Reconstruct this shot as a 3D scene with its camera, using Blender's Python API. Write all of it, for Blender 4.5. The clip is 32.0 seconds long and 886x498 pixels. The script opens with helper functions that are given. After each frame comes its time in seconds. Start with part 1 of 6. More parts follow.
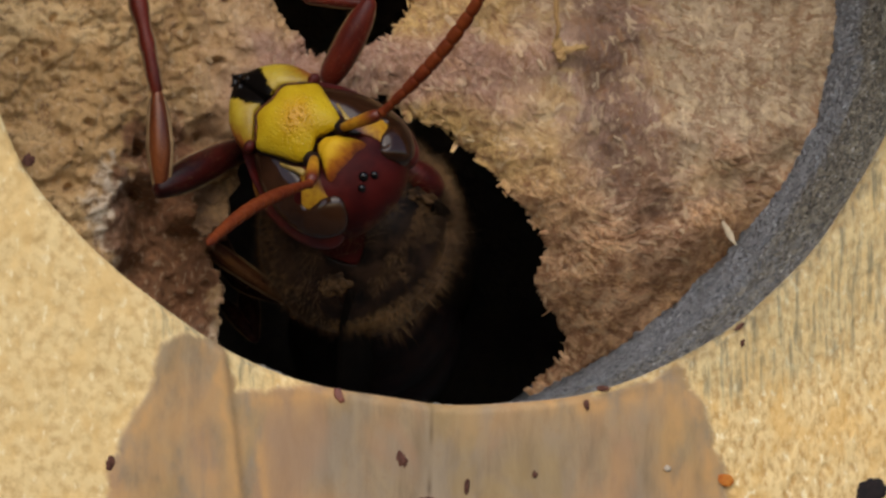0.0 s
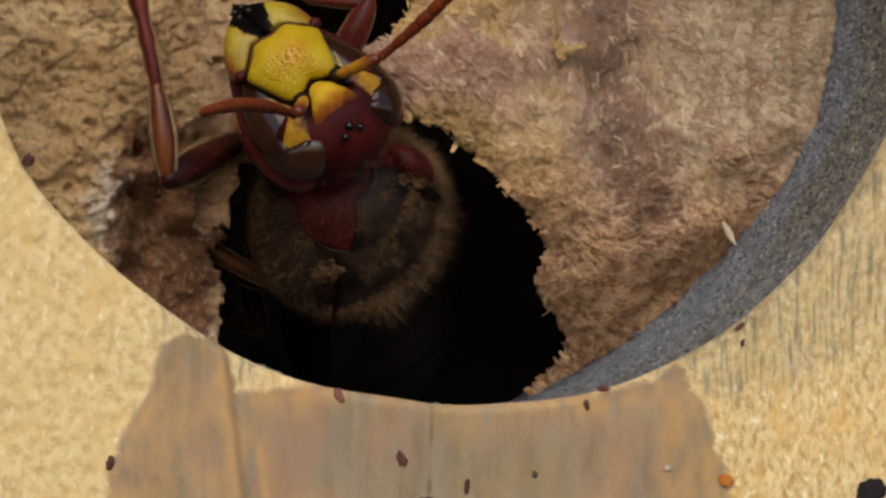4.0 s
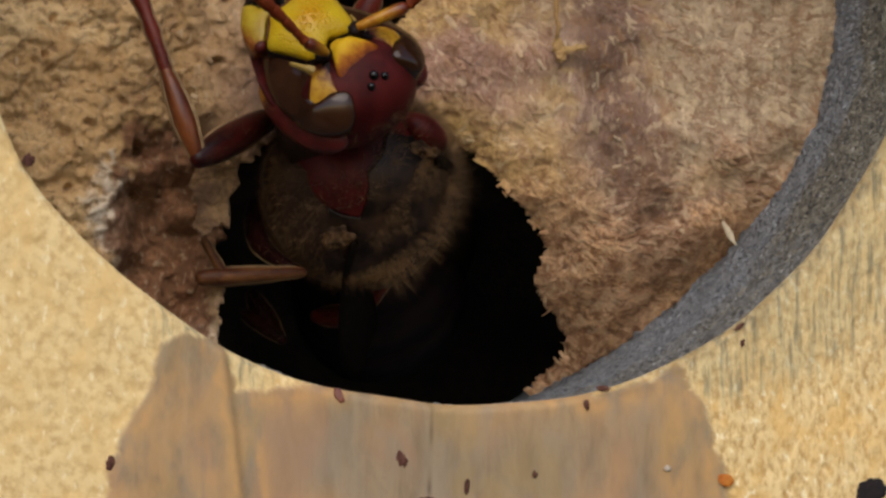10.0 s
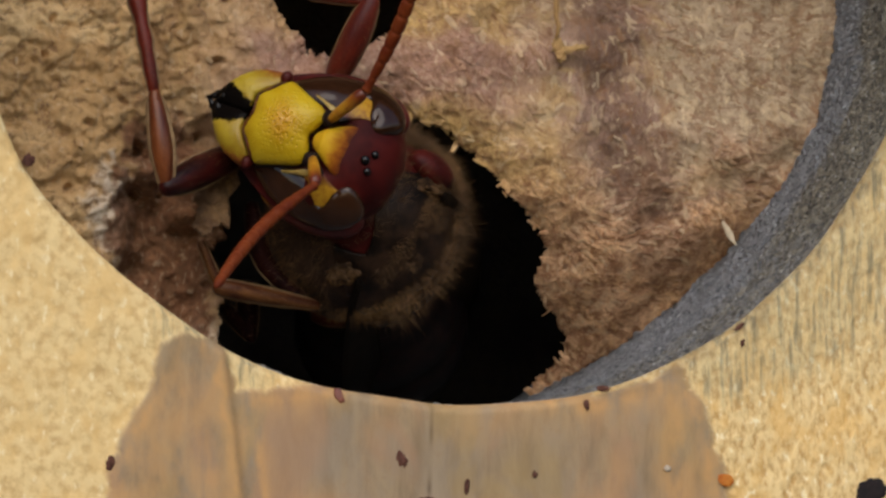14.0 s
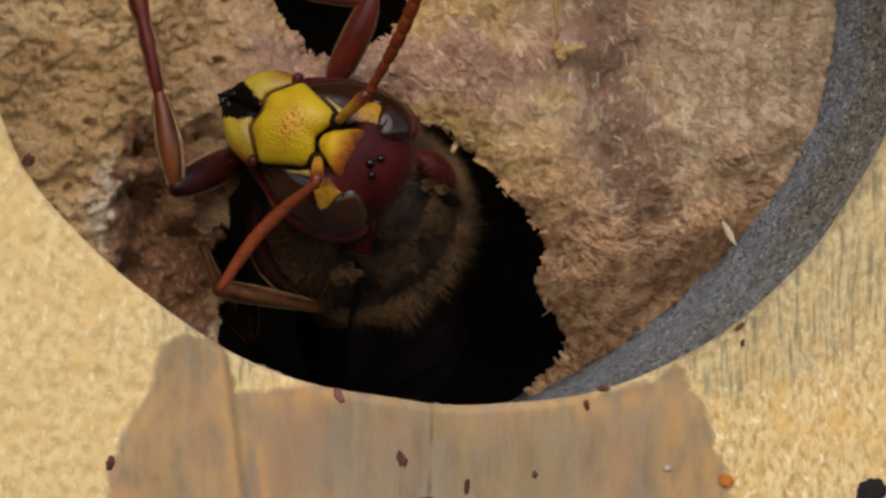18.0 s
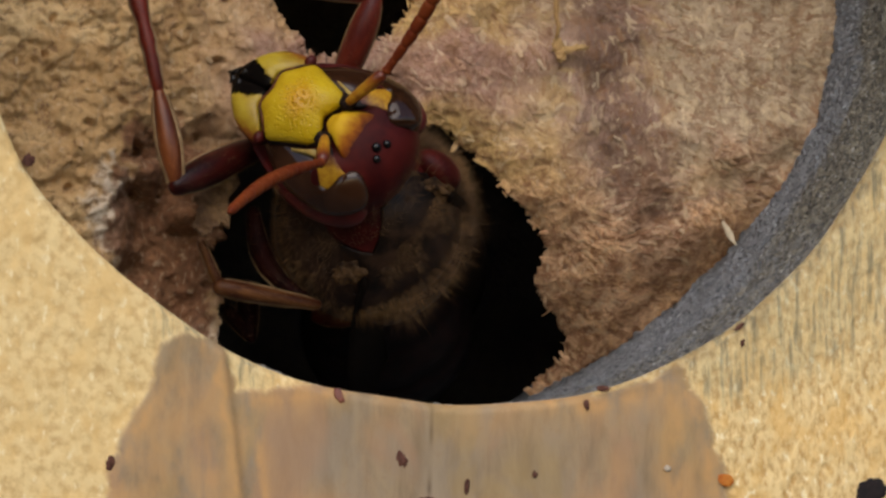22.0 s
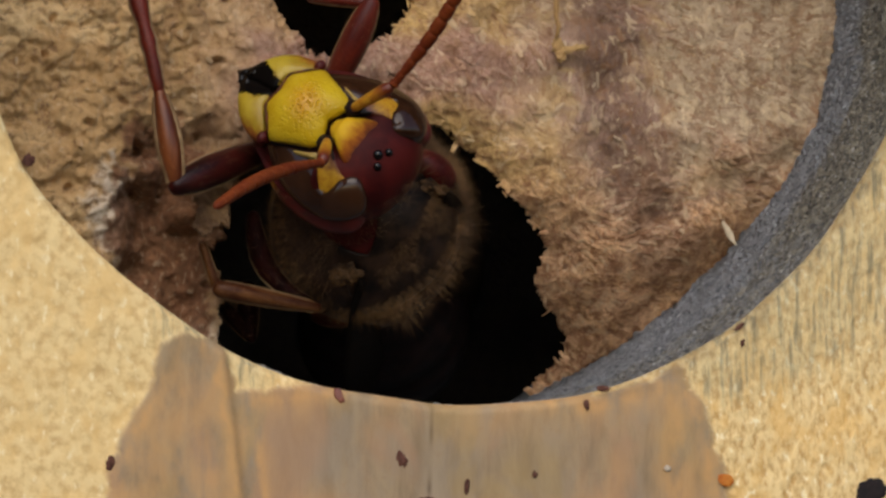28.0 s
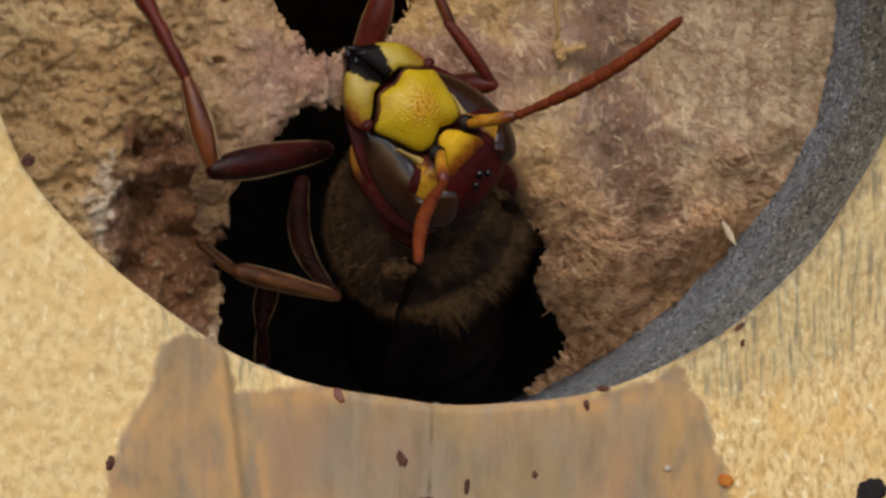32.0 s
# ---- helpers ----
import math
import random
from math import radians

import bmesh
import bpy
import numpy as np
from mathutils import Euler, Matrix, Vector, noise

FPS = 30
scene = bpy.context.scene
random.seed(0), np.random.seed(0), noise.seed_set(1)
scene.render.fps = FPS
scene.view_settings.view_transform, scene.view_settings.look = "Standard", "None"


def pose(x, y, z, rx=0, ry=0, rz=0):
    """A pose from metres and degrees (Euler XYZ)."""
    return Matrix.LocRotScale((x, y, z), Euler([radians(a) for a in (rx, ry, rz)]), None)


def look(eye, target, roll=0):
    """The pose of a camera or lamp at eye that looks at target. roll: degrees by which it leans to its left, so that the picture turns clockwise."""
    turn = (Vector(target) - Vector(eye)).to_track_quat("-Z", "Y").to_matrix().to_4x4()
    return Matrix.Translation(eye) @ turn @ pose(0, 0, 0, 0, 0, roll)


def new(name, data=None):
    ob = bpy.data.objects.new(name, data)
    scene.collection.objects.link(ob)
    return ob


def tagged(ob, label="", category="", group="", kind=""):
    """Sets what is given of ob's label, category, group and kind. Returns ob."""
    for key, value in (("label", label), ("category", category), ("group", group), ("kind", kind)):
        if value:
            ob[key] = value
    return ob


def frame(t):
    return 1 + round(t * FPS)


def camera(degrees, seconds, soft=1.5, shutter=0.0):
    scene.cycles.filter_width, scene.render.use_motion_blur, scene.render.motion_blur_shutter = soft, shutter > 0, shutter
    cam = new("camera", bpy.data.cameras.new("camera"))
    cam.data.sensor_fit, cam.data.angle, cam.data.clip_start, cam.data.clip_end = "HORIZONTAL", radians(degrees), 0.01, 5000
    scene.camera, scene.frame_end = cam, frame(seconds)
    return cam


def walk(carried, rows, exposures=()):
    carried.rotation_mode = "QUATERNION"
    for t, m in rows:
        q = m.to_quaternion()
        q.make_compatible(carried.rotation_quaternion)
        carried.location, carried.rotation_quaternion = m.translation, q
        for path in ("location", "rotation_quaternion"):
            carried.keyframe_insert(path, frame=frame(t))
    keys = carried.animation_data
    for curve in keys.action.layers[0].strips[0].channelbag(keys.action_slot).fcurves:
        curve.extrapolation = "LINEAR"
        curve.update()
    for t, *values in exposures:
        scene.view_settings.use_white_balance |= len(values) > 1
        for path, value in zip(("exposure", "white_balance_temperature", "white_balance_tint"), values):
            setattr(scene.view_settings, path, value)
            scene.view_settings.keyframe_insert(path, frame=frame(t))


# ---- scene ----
cam = camera(10.0, 32.0, soft=2.7)
EYE, AIM = (-0.041304, -0.159996, -0.027998), (0.000074, 0.0, -0.010920)
walk(cam, [(0.0, look(EYE, AIM)), (32.0, look(EYE, AIM))], exposures=((0.0, 0.32), (32.0, 0.32)))

# ---- light: bright overcast day, open sky in front of the board ----
SUN_UP = 40.0
world = bpy.data.worlds.new("sky")
scene.world = world
world.use_nodes = True
wn = world.node_tree.nodes
sky = wn.new("ShaderNodeTexSky")
sky.sky_type = "NISHITA"
sky.sun_disc = False
sky.sun_elevation, sky.sun_rotation = radians(SUN_UP), radians(180 + 25)
wn["Background"].inputs["Strength"].default_value = 0.15
world.node_tree.links.new(sky.outputs["Color"], wn["Background"].inputs["Color"])
sun = new("sun", bpy.data.lights.new("sun", "SUN"))
sun.data.energy, sun.data.angle, sun.data.color = 1.5, radians(55), (1.0, 0.91, 0.80)
sun.matrix_world = look((-0.045, -0.27, 0.235), (0, 0, -0.010))

MM = 0.001
HX, HZ, HR = 0.00025, 0.00088, 0.01708      # the bored hole: centre and radius
U = 1.91e-5                                 # working unit of the hornet


# ---- materials ----
def mix_rgb(nt, fac, a, b):
    n = nt.nodes.new("ShaderNodeMix")
    n.data_type = "RGBA"
    for sock, v in ((n.inputs[0], fac), (n.inputs[6], a), (n.inputs[7], b)):
        if isinstance(v, (float, int)):
            sock.default_value = v
        elif isinstance(v, tuple):
            sock.default_value = (*v, 1)
        else:
            nt.links.new(v, sock)
    return n.outputs[2]


def ramp(nt, value, a, b):
    n = nt.nodes.new("ShaderNodeMapRange")
    n.interpolation_type = "SMOOTHSTEP"
    nt.links.new(value, n.inputs[0])
    n.inputs[1].default_value, n.inputs[2].default_value = a, b
    return n.outputs[0]


def maths(nt, op, a, b=0.0):
    n = nt.nodes.new("ShaderNodeMath")
    n.operation = op
    for sock, v in ((n.inputs[0], a), (n.inputs[1], b)):
        if isinstance(v, (float, int)):
            sock.default_value = v
        else:
            nt.links.new(v, sock)
    return n.outputs[0]


def coords(nt, stretch=(1, 1, 1)):
    """Object coordinates in millimetres, stretched."""
    tc = nt.nodes.new("ShaderNodeTexCoord")
    mp = nt.nodes.new("ShaderNodeMapping")
    mp.inputs["Scale"].default_value = tuple(1000 * s for s in stretch)
    nt.links.new(tc.outputs["Object"], mp.inputs["Vector"])
    return mp.outputs[0]


def noise_at(nt, vec, scale, detail=4.0, rough=0.6, warp=0.0):
    n = nt.nodes.new("ShaderNodeTexNoise")
    nt.links.new(vec, n.inputs["Vector"])
    n.inputs["Scale"].default_value, n.inputs["Detail"].default_value = scale, detail
    n.inputs["Roughness"].default_value, n.inputs["Distortion"].default_value = rough, warp
    return n.outputs[0]


def attribute(nt, name):
    n = nt.nodes.new("ShaderNodeAttribute")
    n.attribute_name = name
    return n.outputs["Fac"]


def bump(nt, bsdf, height, dist, strength=1.0):
    n = nt.nodes.new("ShaderNodeBump")
    n.inputs["Distance"].default_value, n.inputs["Strength"].default_value = dist * MM, strength
    nt.links.new(height, n.inputs["Height"])
    nt.links.new(n.outputs[0], bsdf.inputs["Normal"])


def base(name, rough=0.6, color=None, coat=0.0, spec=0.5):
    m = bpy.data.materials.new(name)
    m.use_nodes = True
    b = m.node_tree.nodes["Principled BSDF"]
    b.inputs["Roughness"].default_value = rough
    b.inputs["Coat Weight"].default_value = coat
    b.inputs["Coat Roughness"].default_value = 0.08
    b.inputs["Specular IOR Level"].default_value = spec
    if color:
        b.inputs["Base Color"].default_value = (*color, 1)
    return m, m.node_tree, b


def speckled(name, dark, light, scale, rough=0.5, dist=0.02, stretch=(1, 1, 1), coat=0.0, spec=0.5, fine=None):
    m, nt, b = base(name, rough, None, coat, spec)
    v = coords(nt, stretch)
    big = noise_at(nt, v, scale, 5)
    small = noise_at(nt, v, fine or scale * 6, 3)
    c = mix_rgb(nt, ramp(nt, big, 0.35, 0.65), dark, light)
    c = mix_rgb(nt, maths(nt, "MULTIPLY", ramp(nt, small, 0.45, 0.7), 0.45), c, tuple(x * 0.55 for x in dark))
    nt.links.new(c, b.inputs["Base Color"])
    bump(nt, b, maths(nt, "ADD", small, big), dist)
    return m


def wood_face():
    """Gnawed fresh pine with patches of the old weathered skin (attribute 'skin')."""
    m, nt, b = base("gnawed_pine", 0.75, spec=0.25)
    v = coords(nt)
    skin, warm = attribute(nt, "skin"), attribute(nt, "warm")
    n1 = noise_at(nt, coords(nt, (1, 1, 0.55)), 4.4, 4, 0.6, 0.15)
    soft = attribute(nt, "smooth")
    n1 = maths(nt, "ADD", maths(nt, "MULTIPLY", n1, maths(nt, "SUBTRACT", 1.0, soft)), maths(nt, "MULTIPLY", noise_at(nt, v, 2.6, 3, 0.55), soft))
    n2, n3 = noise_at(nt, coords(nt, (1, 1, 0.6)), 0.75, 5, 0.65), noise_at(nt, coords(nt, (1, 1, 0.12)), 4.6, 4)
    fresh = mix_rgb(nt, ramp(nt, n1, 0.32, 0.60), (0.50, 0.295, 0.105), (0.76, 0.555, 0.265))
    fresh = mix_rgb(nt, maths(nt, "MULTIPLY", ramp(nt, n2, 0.46, 0.62), 0.62), fresh, (0.70, 0.42, 0.135))
    fresh = mix_rgb(nt, maths(nt, "MULTIPLY", ramp(nt, noise_at(nt, coords(nt, (1, 1, 0.6)), 3.4, 3, 0.5), 0.58, 0.70), 0.7), fresh, (0.88, 0.76, 0.48))
    fresh = mix_rgb(nt, maths(nt, "MULTIPLY", ramp(nt, attribute(nt, "stain"), 0.1, 1.0), 0.38), fresh, (0.40, 0.335, 0.18))
    fresh = mix_rgb(nt, maths(nt, "MULTIPLY", attribute(nt, "smooth"), 0.42), fresh, (0.62, 0.455, 0.215))
    stain = maths(nt, "MULTIPLY", maths(nt, "MULTIPLY", ramp(nt, n3, 0.44, 0.68), 0.72), ramp(nt, attribute(nt, "stain"), 0.1, 0.8))
    fresh = mix_rgb(nt, stain, fresh, (0.155, 0.145, 0.095))
    old = mix_rgb(nt, ramp(nt, noise_at(nt, coords(nt, (1, 1, 0.3)), 1.5, 6, 0.65, 0.3), 0.34, 0.66), (0.215, 0.148, 0.086), (0.310, 0.222, 0.130))
    old = mix_rgb(nt, maths(nt, "MULTIPLY", ramp(nt, noise_at(nt, coords(nt, (1, 1, 0.6)), 0.5, 5), 0.44, 0.64), 0.55), old, (0.26, 0.205, 0.148))
    old = mix_rgb(nt, maths(nt, "MULTIPLY", ramp(nt, noise_at(nt, v, 3.6, 4), 0.55, 0.72), 0.3), old, (0.24, 0.145, 0.08))
    drift = noise_at(nt, coords(nt, (1, 1, 0.55)), 0.33, 3, 0.5, 0.6)
    old = mix_rgb(nt, maths(nt, "MULTIPLY", ramp(nt, drift, 0.51, 0.62), 0.55), old, (0.345, 0.195, 0.110))
    old = mix_rgb(nt, maths(nt, "MULTIPLY", ramp(nt, drift, 0.49, 0.38), 0.45), old, (0.335, 0.222, 0.088))
    tint = maths(nt, "MULTIPLY", warm, ramp(nt, noise_at(nt, coords(nt, (1, 1, 0.5)), 0.9, 4), 0.30, 0.62))
    old = mix_rgb(nt, maths(nt, "MULTIPLY", tint, 0.85), old, (0.52, 0.285, 0.105))
    old = mix_rgb(nt, maths(nt, "MULTIPLY", attribute(nt, "slate"), ramp(nt, noise_at(nt, coords(nt, (1, 1, 0.15)), 3.0, 4), 0.40, 0.62)), old, (0.16, 0.145, 0.125))
    c = mix_rgb(nt, skin, fresh, old)
    # cracks, plus smudge and painted contact shading along the rim
    c = mix_rgb(nt, attribute(nt, "crack_rim_shade"), c, (0.07, 0.04, 0.02))
    nt.links.new(c, b.inputs["Base Color"])
    h = maths(nt, "ADD", maths(nt, "MULTIPLY", n1, maths(nt, "SUBTRACT", 1.0, maths(nt, "MULTIPLY", skin, 0.85))), maths(nt, "MULTIPLY", n3, 0.3))
    bump(nt, b, maths(nt, "MULTIPLY", h, maths(nt, "SUBTRACT", 1.0, maths(nt, "MULTIPLY", attribute(nt, "smooth"), 0.6))), 0.11)
    return m


def bore_wood():
    m, nt, b = base("weathered_bore", 0.38, spec=0.5)
    v = coords(nt)
    n1, n2 = noise_at(nt, v, 3.0, 8, 0.8), noise_at(nt, v, 0.6, 4)
    lines = noise_at(nt, coords(nt, (0.35, 1.6, 0.35)), 2.2, 6, 0.75, 0.4)
    c = mix_rgb(nt, ramp(nt, n1, 0.34, 0.66), (0.17, 0.175, 0.188), (0.56, 0.57, 0.60))
    c = mix_rgb(nt, maths(nt, "MULTIPLY", ramp(nt, n2, 0.42, 0.62), 0.6), c, (0.35, 0.355, 0.37))
    raw = ramp(nt, maths(nt, "ADD", attribute(nt, "rim"), maths(nt, "MULTIPLY", maths(nt, "SUBTRACT", lines, 0.5), 2.0)), 0.08, 0.7)
    c = mix_rgb(nt, maths(nt, "MULTIPLY", raw, 0.85), c, mix_rgb(nt, ramp(nt, n1, 0.40, 0.60), (0.085, 0.075, 0.055), (0.50, 0.43, 0.30)))
    c = mix_rgb(nt, maths(nt, "MULTIPLY", ramp(nt, lines, 0.44, 0.34), 0.6), c, (0.05, 0.045, 0.04))
    grain = noise_at(nt, v, 9.0, 4, 0.7)
    # light flecks: glints of the grain painted into the base colour
    c = mix_rgb(nt, maths(nt, "MULTIPLY", ramp(nt, grain, 0.60, 0.72), 0.5), c, (0.62, 0.62, 0.63))
    grit = nt.nodes.new("ShaderNodeTexVoronoi")
    nt.links.new(coords(nt, (1, 0.8, 1)), grit.inputs["Vector"])
    grit.inputs["Scale"].default_value = 5.5
    cell = ramp(nt, grit.outputs["Distance"], 0.55, 0.05)
    # near-white dots, more painted glints
    c = mix_rgb(nt, maths(nt, "MULTIPLY", ramp(nt, noise_at(nt, v, 5.0, 2, 0.5), 0.62, 0.70), 0.8), c, (0.78, 0.78, 0.77))
    c = mix_rgb(nt, maths(nt, "MULTIPLY", ramp(nt, noise_at(nt, v, 3.6, 2, 0.5), 0.36, 0.28), 0.8), c, (0.05, 0.048, 0.05))
    nt.links.new(c, b.inputs["Base Color"])
    bump(nt, b, maths(nt, "ADD", maths(nt, "ADD", n1, lines), maths(nt, "ADD", maths(nt, "MULTIPLY", cell, 0.7), maths(nt, "MULTIPLY", grain, 0.6))), 0.42)
    return m


def paper_mat(name, chips):
    """Chewed wood pulp: bands of tan, rose, grey and brown, each load another timber."""
    m, nt, b = base(name, 0.85, spec=0.2)
    v = coords(nt)
    side = attribute(nt, "side")
    flow = noise_at(nt, coords(nt, (1, 0.4, 0.7)), 0.28, 4, 0.55, 1.6)
    flow2 = noise_at(nt, coords(nt, (0.8, 0.4, 1)), 0.55, 4, 0.6, 1.2)
    grit = noise_at(nt, v, 2.6, 7, 0.72, 0.5)
    fleck = noise_at(nt, coords(nt, (1, 1, 0.55)), 4.2, 3, 0.55, 0.6)
    right = mix_rgb(nt, ramp(nt, flow, 0.42, 0.56), (0.52, 0.345, 0.165), (0.36, 0.235, 0.155))
    right = mix_rgb(nt, ramp(nt, flow2, 0.48, 0.62), right, (0.40, 0.26, 0.19))
    mosaic = noise_at(nt, coords(nt, (1, 0.6, 0.8)), 1.5, 3, 0.6, 0.8)
    right = mix_rgb(nt, maths(nt, "MULTIPLY", attribute(nt, "tan"), 0.92), right, mix_rgb(nt, ramp(nt, grit, 0.36, 0.62), (0.40, 0.225, 0.075), (0.60, 0.38, 0.135)))
    right = mix_rgb(nt, maths(nt, "MULTIPLY", attribute(nt, "rose"), 0.92), right, mix_rgb(nt, ramp(nt, grit, 0.36, 0.62), (0.30, 0.15, 0.105), (0.46, 0.27, 0.20)))
    right = mix_rgb(nt, maths(nt, "MULTIPLY", attribute(nt, "pale"), 0.92), right, mix_rgb(nt, ramp(nt, grit, 0.36, 0.62), (0.25, 0.172, 0.105), (0.47, 0.36, 0.235)))
    right = mix_rgb(nt, maths(nt, "MULTIPLY", attribute(nt, "grey"), 0.92), right, mix_rgb(nt, ramp(nt, grit, 0.36, 0.62), (0.095, 0.054, 0.042), (0.205, 0.125, 0.096)))
    right = mix_rgb(nt, maths(nt, "MULTIPLY", attribute(nt, "rust"), 0.92), right, mix_rgb(nt, ramp(nt, grit, 0.36, 0.62), (0.36, 0.140, 0.056), (0.90, 0.55, 0.30)))
    left = mix_rgb(nt, ramp(nt, flow, 0.36, 0.62), (0.46, 0.280, 0.122), (0.64, 0.43, 0.21))
    left = mix_rgb(nt, maths(nt, "MULTIPLY", attribute(nt, "brown"), 0.85), left, mix_rgb(nt, ramp(nt, flow2, 0.40, 0.60), (0.23, 0.122, 0.052), (0.41, 0.245, 0.105)))
    left = mix_rgb(nt, maths(nt, "MULTIPLY", ramp(nt, grit, 0.56, 0.74), 0.7), left, (0.35, 0.195, 0.075))
    left = mix_rgb(nt, maths(nt, "MULTIPLY", attribute(nt, "chalk"), 0.85), left, mix_rgb(nt, ramp(nt, grit, 0.35, 0.6), (0.40, 0.30, 0.21), (0.68, 0.57, 0.44)))
    c = mix_rgb(nt, side, left, right)
    # recess: browner pulp, with its shade also painted into the colour
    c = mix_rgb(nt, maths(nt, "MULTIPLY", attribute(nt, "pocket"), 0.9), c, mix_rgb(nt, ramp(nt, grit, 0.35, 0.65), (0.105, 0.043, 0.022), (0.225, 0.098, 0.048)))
    c = mix_rgb(nt, maths(nt, "MULTIPLY", ramp(nt, fleck, 0.56, 0.70), 0.30), c, (0.68, 0.53, 0.35))
    c = mix_rgb(nt, maths(nt, "MULTIPLY", ramp(nt, grit, 0.50, 0.34), maths(nt, "SUBTRACT", 0.72, maths(nt, "MULTIPLY", side, 0.34))), c, (0.17, 0.085, 0.04))
    if chips:
        c = mix_rgb(nt, maths(nt, "MULTIPLY", side, 0.10), c, (0.30, 0.19, 0.11))
    else:
        c = mix_rgb(nt, maths(nt, "MULTIPLY", side, 0.26), c, (0.19, 0.105, 0.06))
    patchy = maths(nt, "MULTIPLY", side, 0.38)
    c = mix_rgb(nt, maths(nt, "MULTIPLY", ramp(nt, mosaic, 0.56, 0.68), patchy), c, (0.70, 0.53, 0.33))
    c = mix_rgb(nt, maths(nt, "MULTIPLY", ramp(nt, mosaic, 0.46, 0.36), patchy), c, (0.24, 0.115, 0.055))
    if chips:
        r = nt.nodes.new("ShaderNodeNewGeometry").outputs["Random Per Island"]
        c = mix_rgb(nt, maths(nt, "MULTIPLY", ramp(nt, r, 0.26, 0.0), 0.62), c, (0.20, 0.09, 0.045))
        c = mix_rgb(nt, maths(nt, "MULTIPLY", ramp(nt, r, 0.84, 1.0), 0.42), c, (0.66, 0.52, 0.34))
        two = maths(nt, "FRACT", maths(nt, "MULTIPLY", r, 17.0))
        c = mix_rgb(nt, maths(nt, "MULTIPLY", ramp(nt, two, 0.6, 1.0), 0.12), c, (0.56, 0.36, 0.14))
        c = mix_rgb(nt, maths(nt, "MULTIPLY", ramp(nt, two, 0.35, 0.0), 0.12), c, (0.42, 0.24, 0.18))
    nt.links.new(c, b.inputs["Base Color"])
    bump(nt, b, maths(nt, "MULTIPLY", maths(nt, "ADD", grit, maths(nt, "MULTIPLY", fleck, 0.5)), maths(nt, "SUBTRACT", 1.0, maths(nt, "MULTIPLY", side, 0.45))), 0.05 if chips else 0.12)
    return m


M_FACE, M_BORE, M_PAPER, M_CHIPS = wood_face(), bore_wood(), paper_mat("nest_paper", False), paper_mat("nest_paper_chips", True)
# near-black so that the cavity's darkness sits in the box colour
M_BOX = speckled("pine_darkened_for_cavity", (0.026, 0.018, 0.012), (0.055, 0.036, 0.024), 0.3, 0.8, 0.1)
M_DARKSPECK = speckled("dark_speck", (0.055, 0.022, 0.016), (0.14, 0.060, 0.040), 4, 0.7, spec=0.1)
M_RUSTSPECK = speckled("rust_speck", (0.40, 0.10, 0.012), (0.52, 0.18, 0.025), 4, 0.6, spec=0.2)
M_BLOT = speckled("black_blot", (0.008, 0.005, 0.005), (0.02, 0.011, 0.010), 4, 0.6, 0.03, spec=0.2)
M_PALESPECK = speckled("pale_speck", (0.40, 0.31, 0.22), (0.50, 0.40, 0.29), 4, 0.6)
M_RED = speckled("dark_red_cuticle", (0.044, 0.005, 0.004), (0.080, 0.009, 0.006), 0.9, 0.45, 0.006, spec=0.2, fine=22)
M_BLACK = speckled("black_cuticle", (0.003, 0.002, 0.002), (0.007, 0.005, 0.004), 2.0, 0.15, 0.004, spec=0.2)
M_SCUTUM = speckled("black_downy_cuticle", (0.005, 0.003, 0.0022), (0.044, 0.022, 0.012), 0.75, 0.34, 0.010, fine=25, spec=0.14)
M_BROWN = speckled("brown_cuticle", (0.016, 0.0085, 0.0055), (0.048, 0.025, 0.014), 1.0, 0.6, 0.01, spec=0.15)
M_EYE = speckled("brown_compound_eye", (0.020, 0.0075, 0.0035), (0.036, 0.014, 0.0065), 0.8, 0.04, 0.0003, spec=0.32, fine=60)
M_HAIR = speckled("golden_brown_hair", (0.065, 0.032, 0.013), (0.24, 0.130, 0.052), 0.5, 0.5, 0.0, spec=0.25)
M_LEG = speckled("red_brown_leg", (0.010, 0.002, 0.002), (0.046, 0.0052, 0.0036), 0.9, 0.36, 0.006, (1, 1, 0.4), fine=16, spec=0.16)
M_TIBIA = speckled("orange_brown_leg", (0.045, 0.008, 0.0035), (0.18, 0.050, 0.013), 2.2, 0.34, 0.004, (1, 1, 0.16), fine=9, spec=0.3)
M_MIDLEG = speckled("olive_brown_leg", (0.042, 0.010, 0.0045), (0.155, 0.062, 0.018), 2.4, 0.45, 0.004, (1, 1, 0.2), fine=9, spec=0.15)
# leg red darkened: the hole's shade is put into this colour
M_SHADELEG = speckled("leg_with_shade_in_colour", (0.008, 0.0024, 0.002), (0.024, 0.005, 0.0035), 0.8, 0.6, 0.004, fine=16, spec=0.06)
M_FLAG = speckled("rust_red_antenna", (0.095, 0.014, 0.004), (0.165, 0.034, 0.007), 0.8, 0.55, 0.004, fine=18, spec=0.1)
M_DOWN = speckled("pale_gold_down", (0.13, 0.075, 0.034), (0.32, 0.205, 0.10), 0.5, 0.6, 0.0, spec=0.2)
M_COLLAR = speckled("dark_maroon_collar", (0.038, 0.0045, 0.0038), (0.080, 0.009, 0.007), 1.6, 0.42, 0.006, spec=0.1, fine=20)
M_FARLEG = speckled("wine_red_leg", (0.055, 0.007, 0.005), (0.13, 0.018, 0.008), 0.9, 0.38, 0.006, (1, 1, 0.4), fine=16, spec=0.18)
# amber taken almost to black: shade of the cavity painted into the wings
M_WING = speckled("amber_wing_darkened", (0.006, 0.0035, 0.002), (0.012, 0.007, 0.004), 0.4, 0.6, 0.004, spec=0.05)


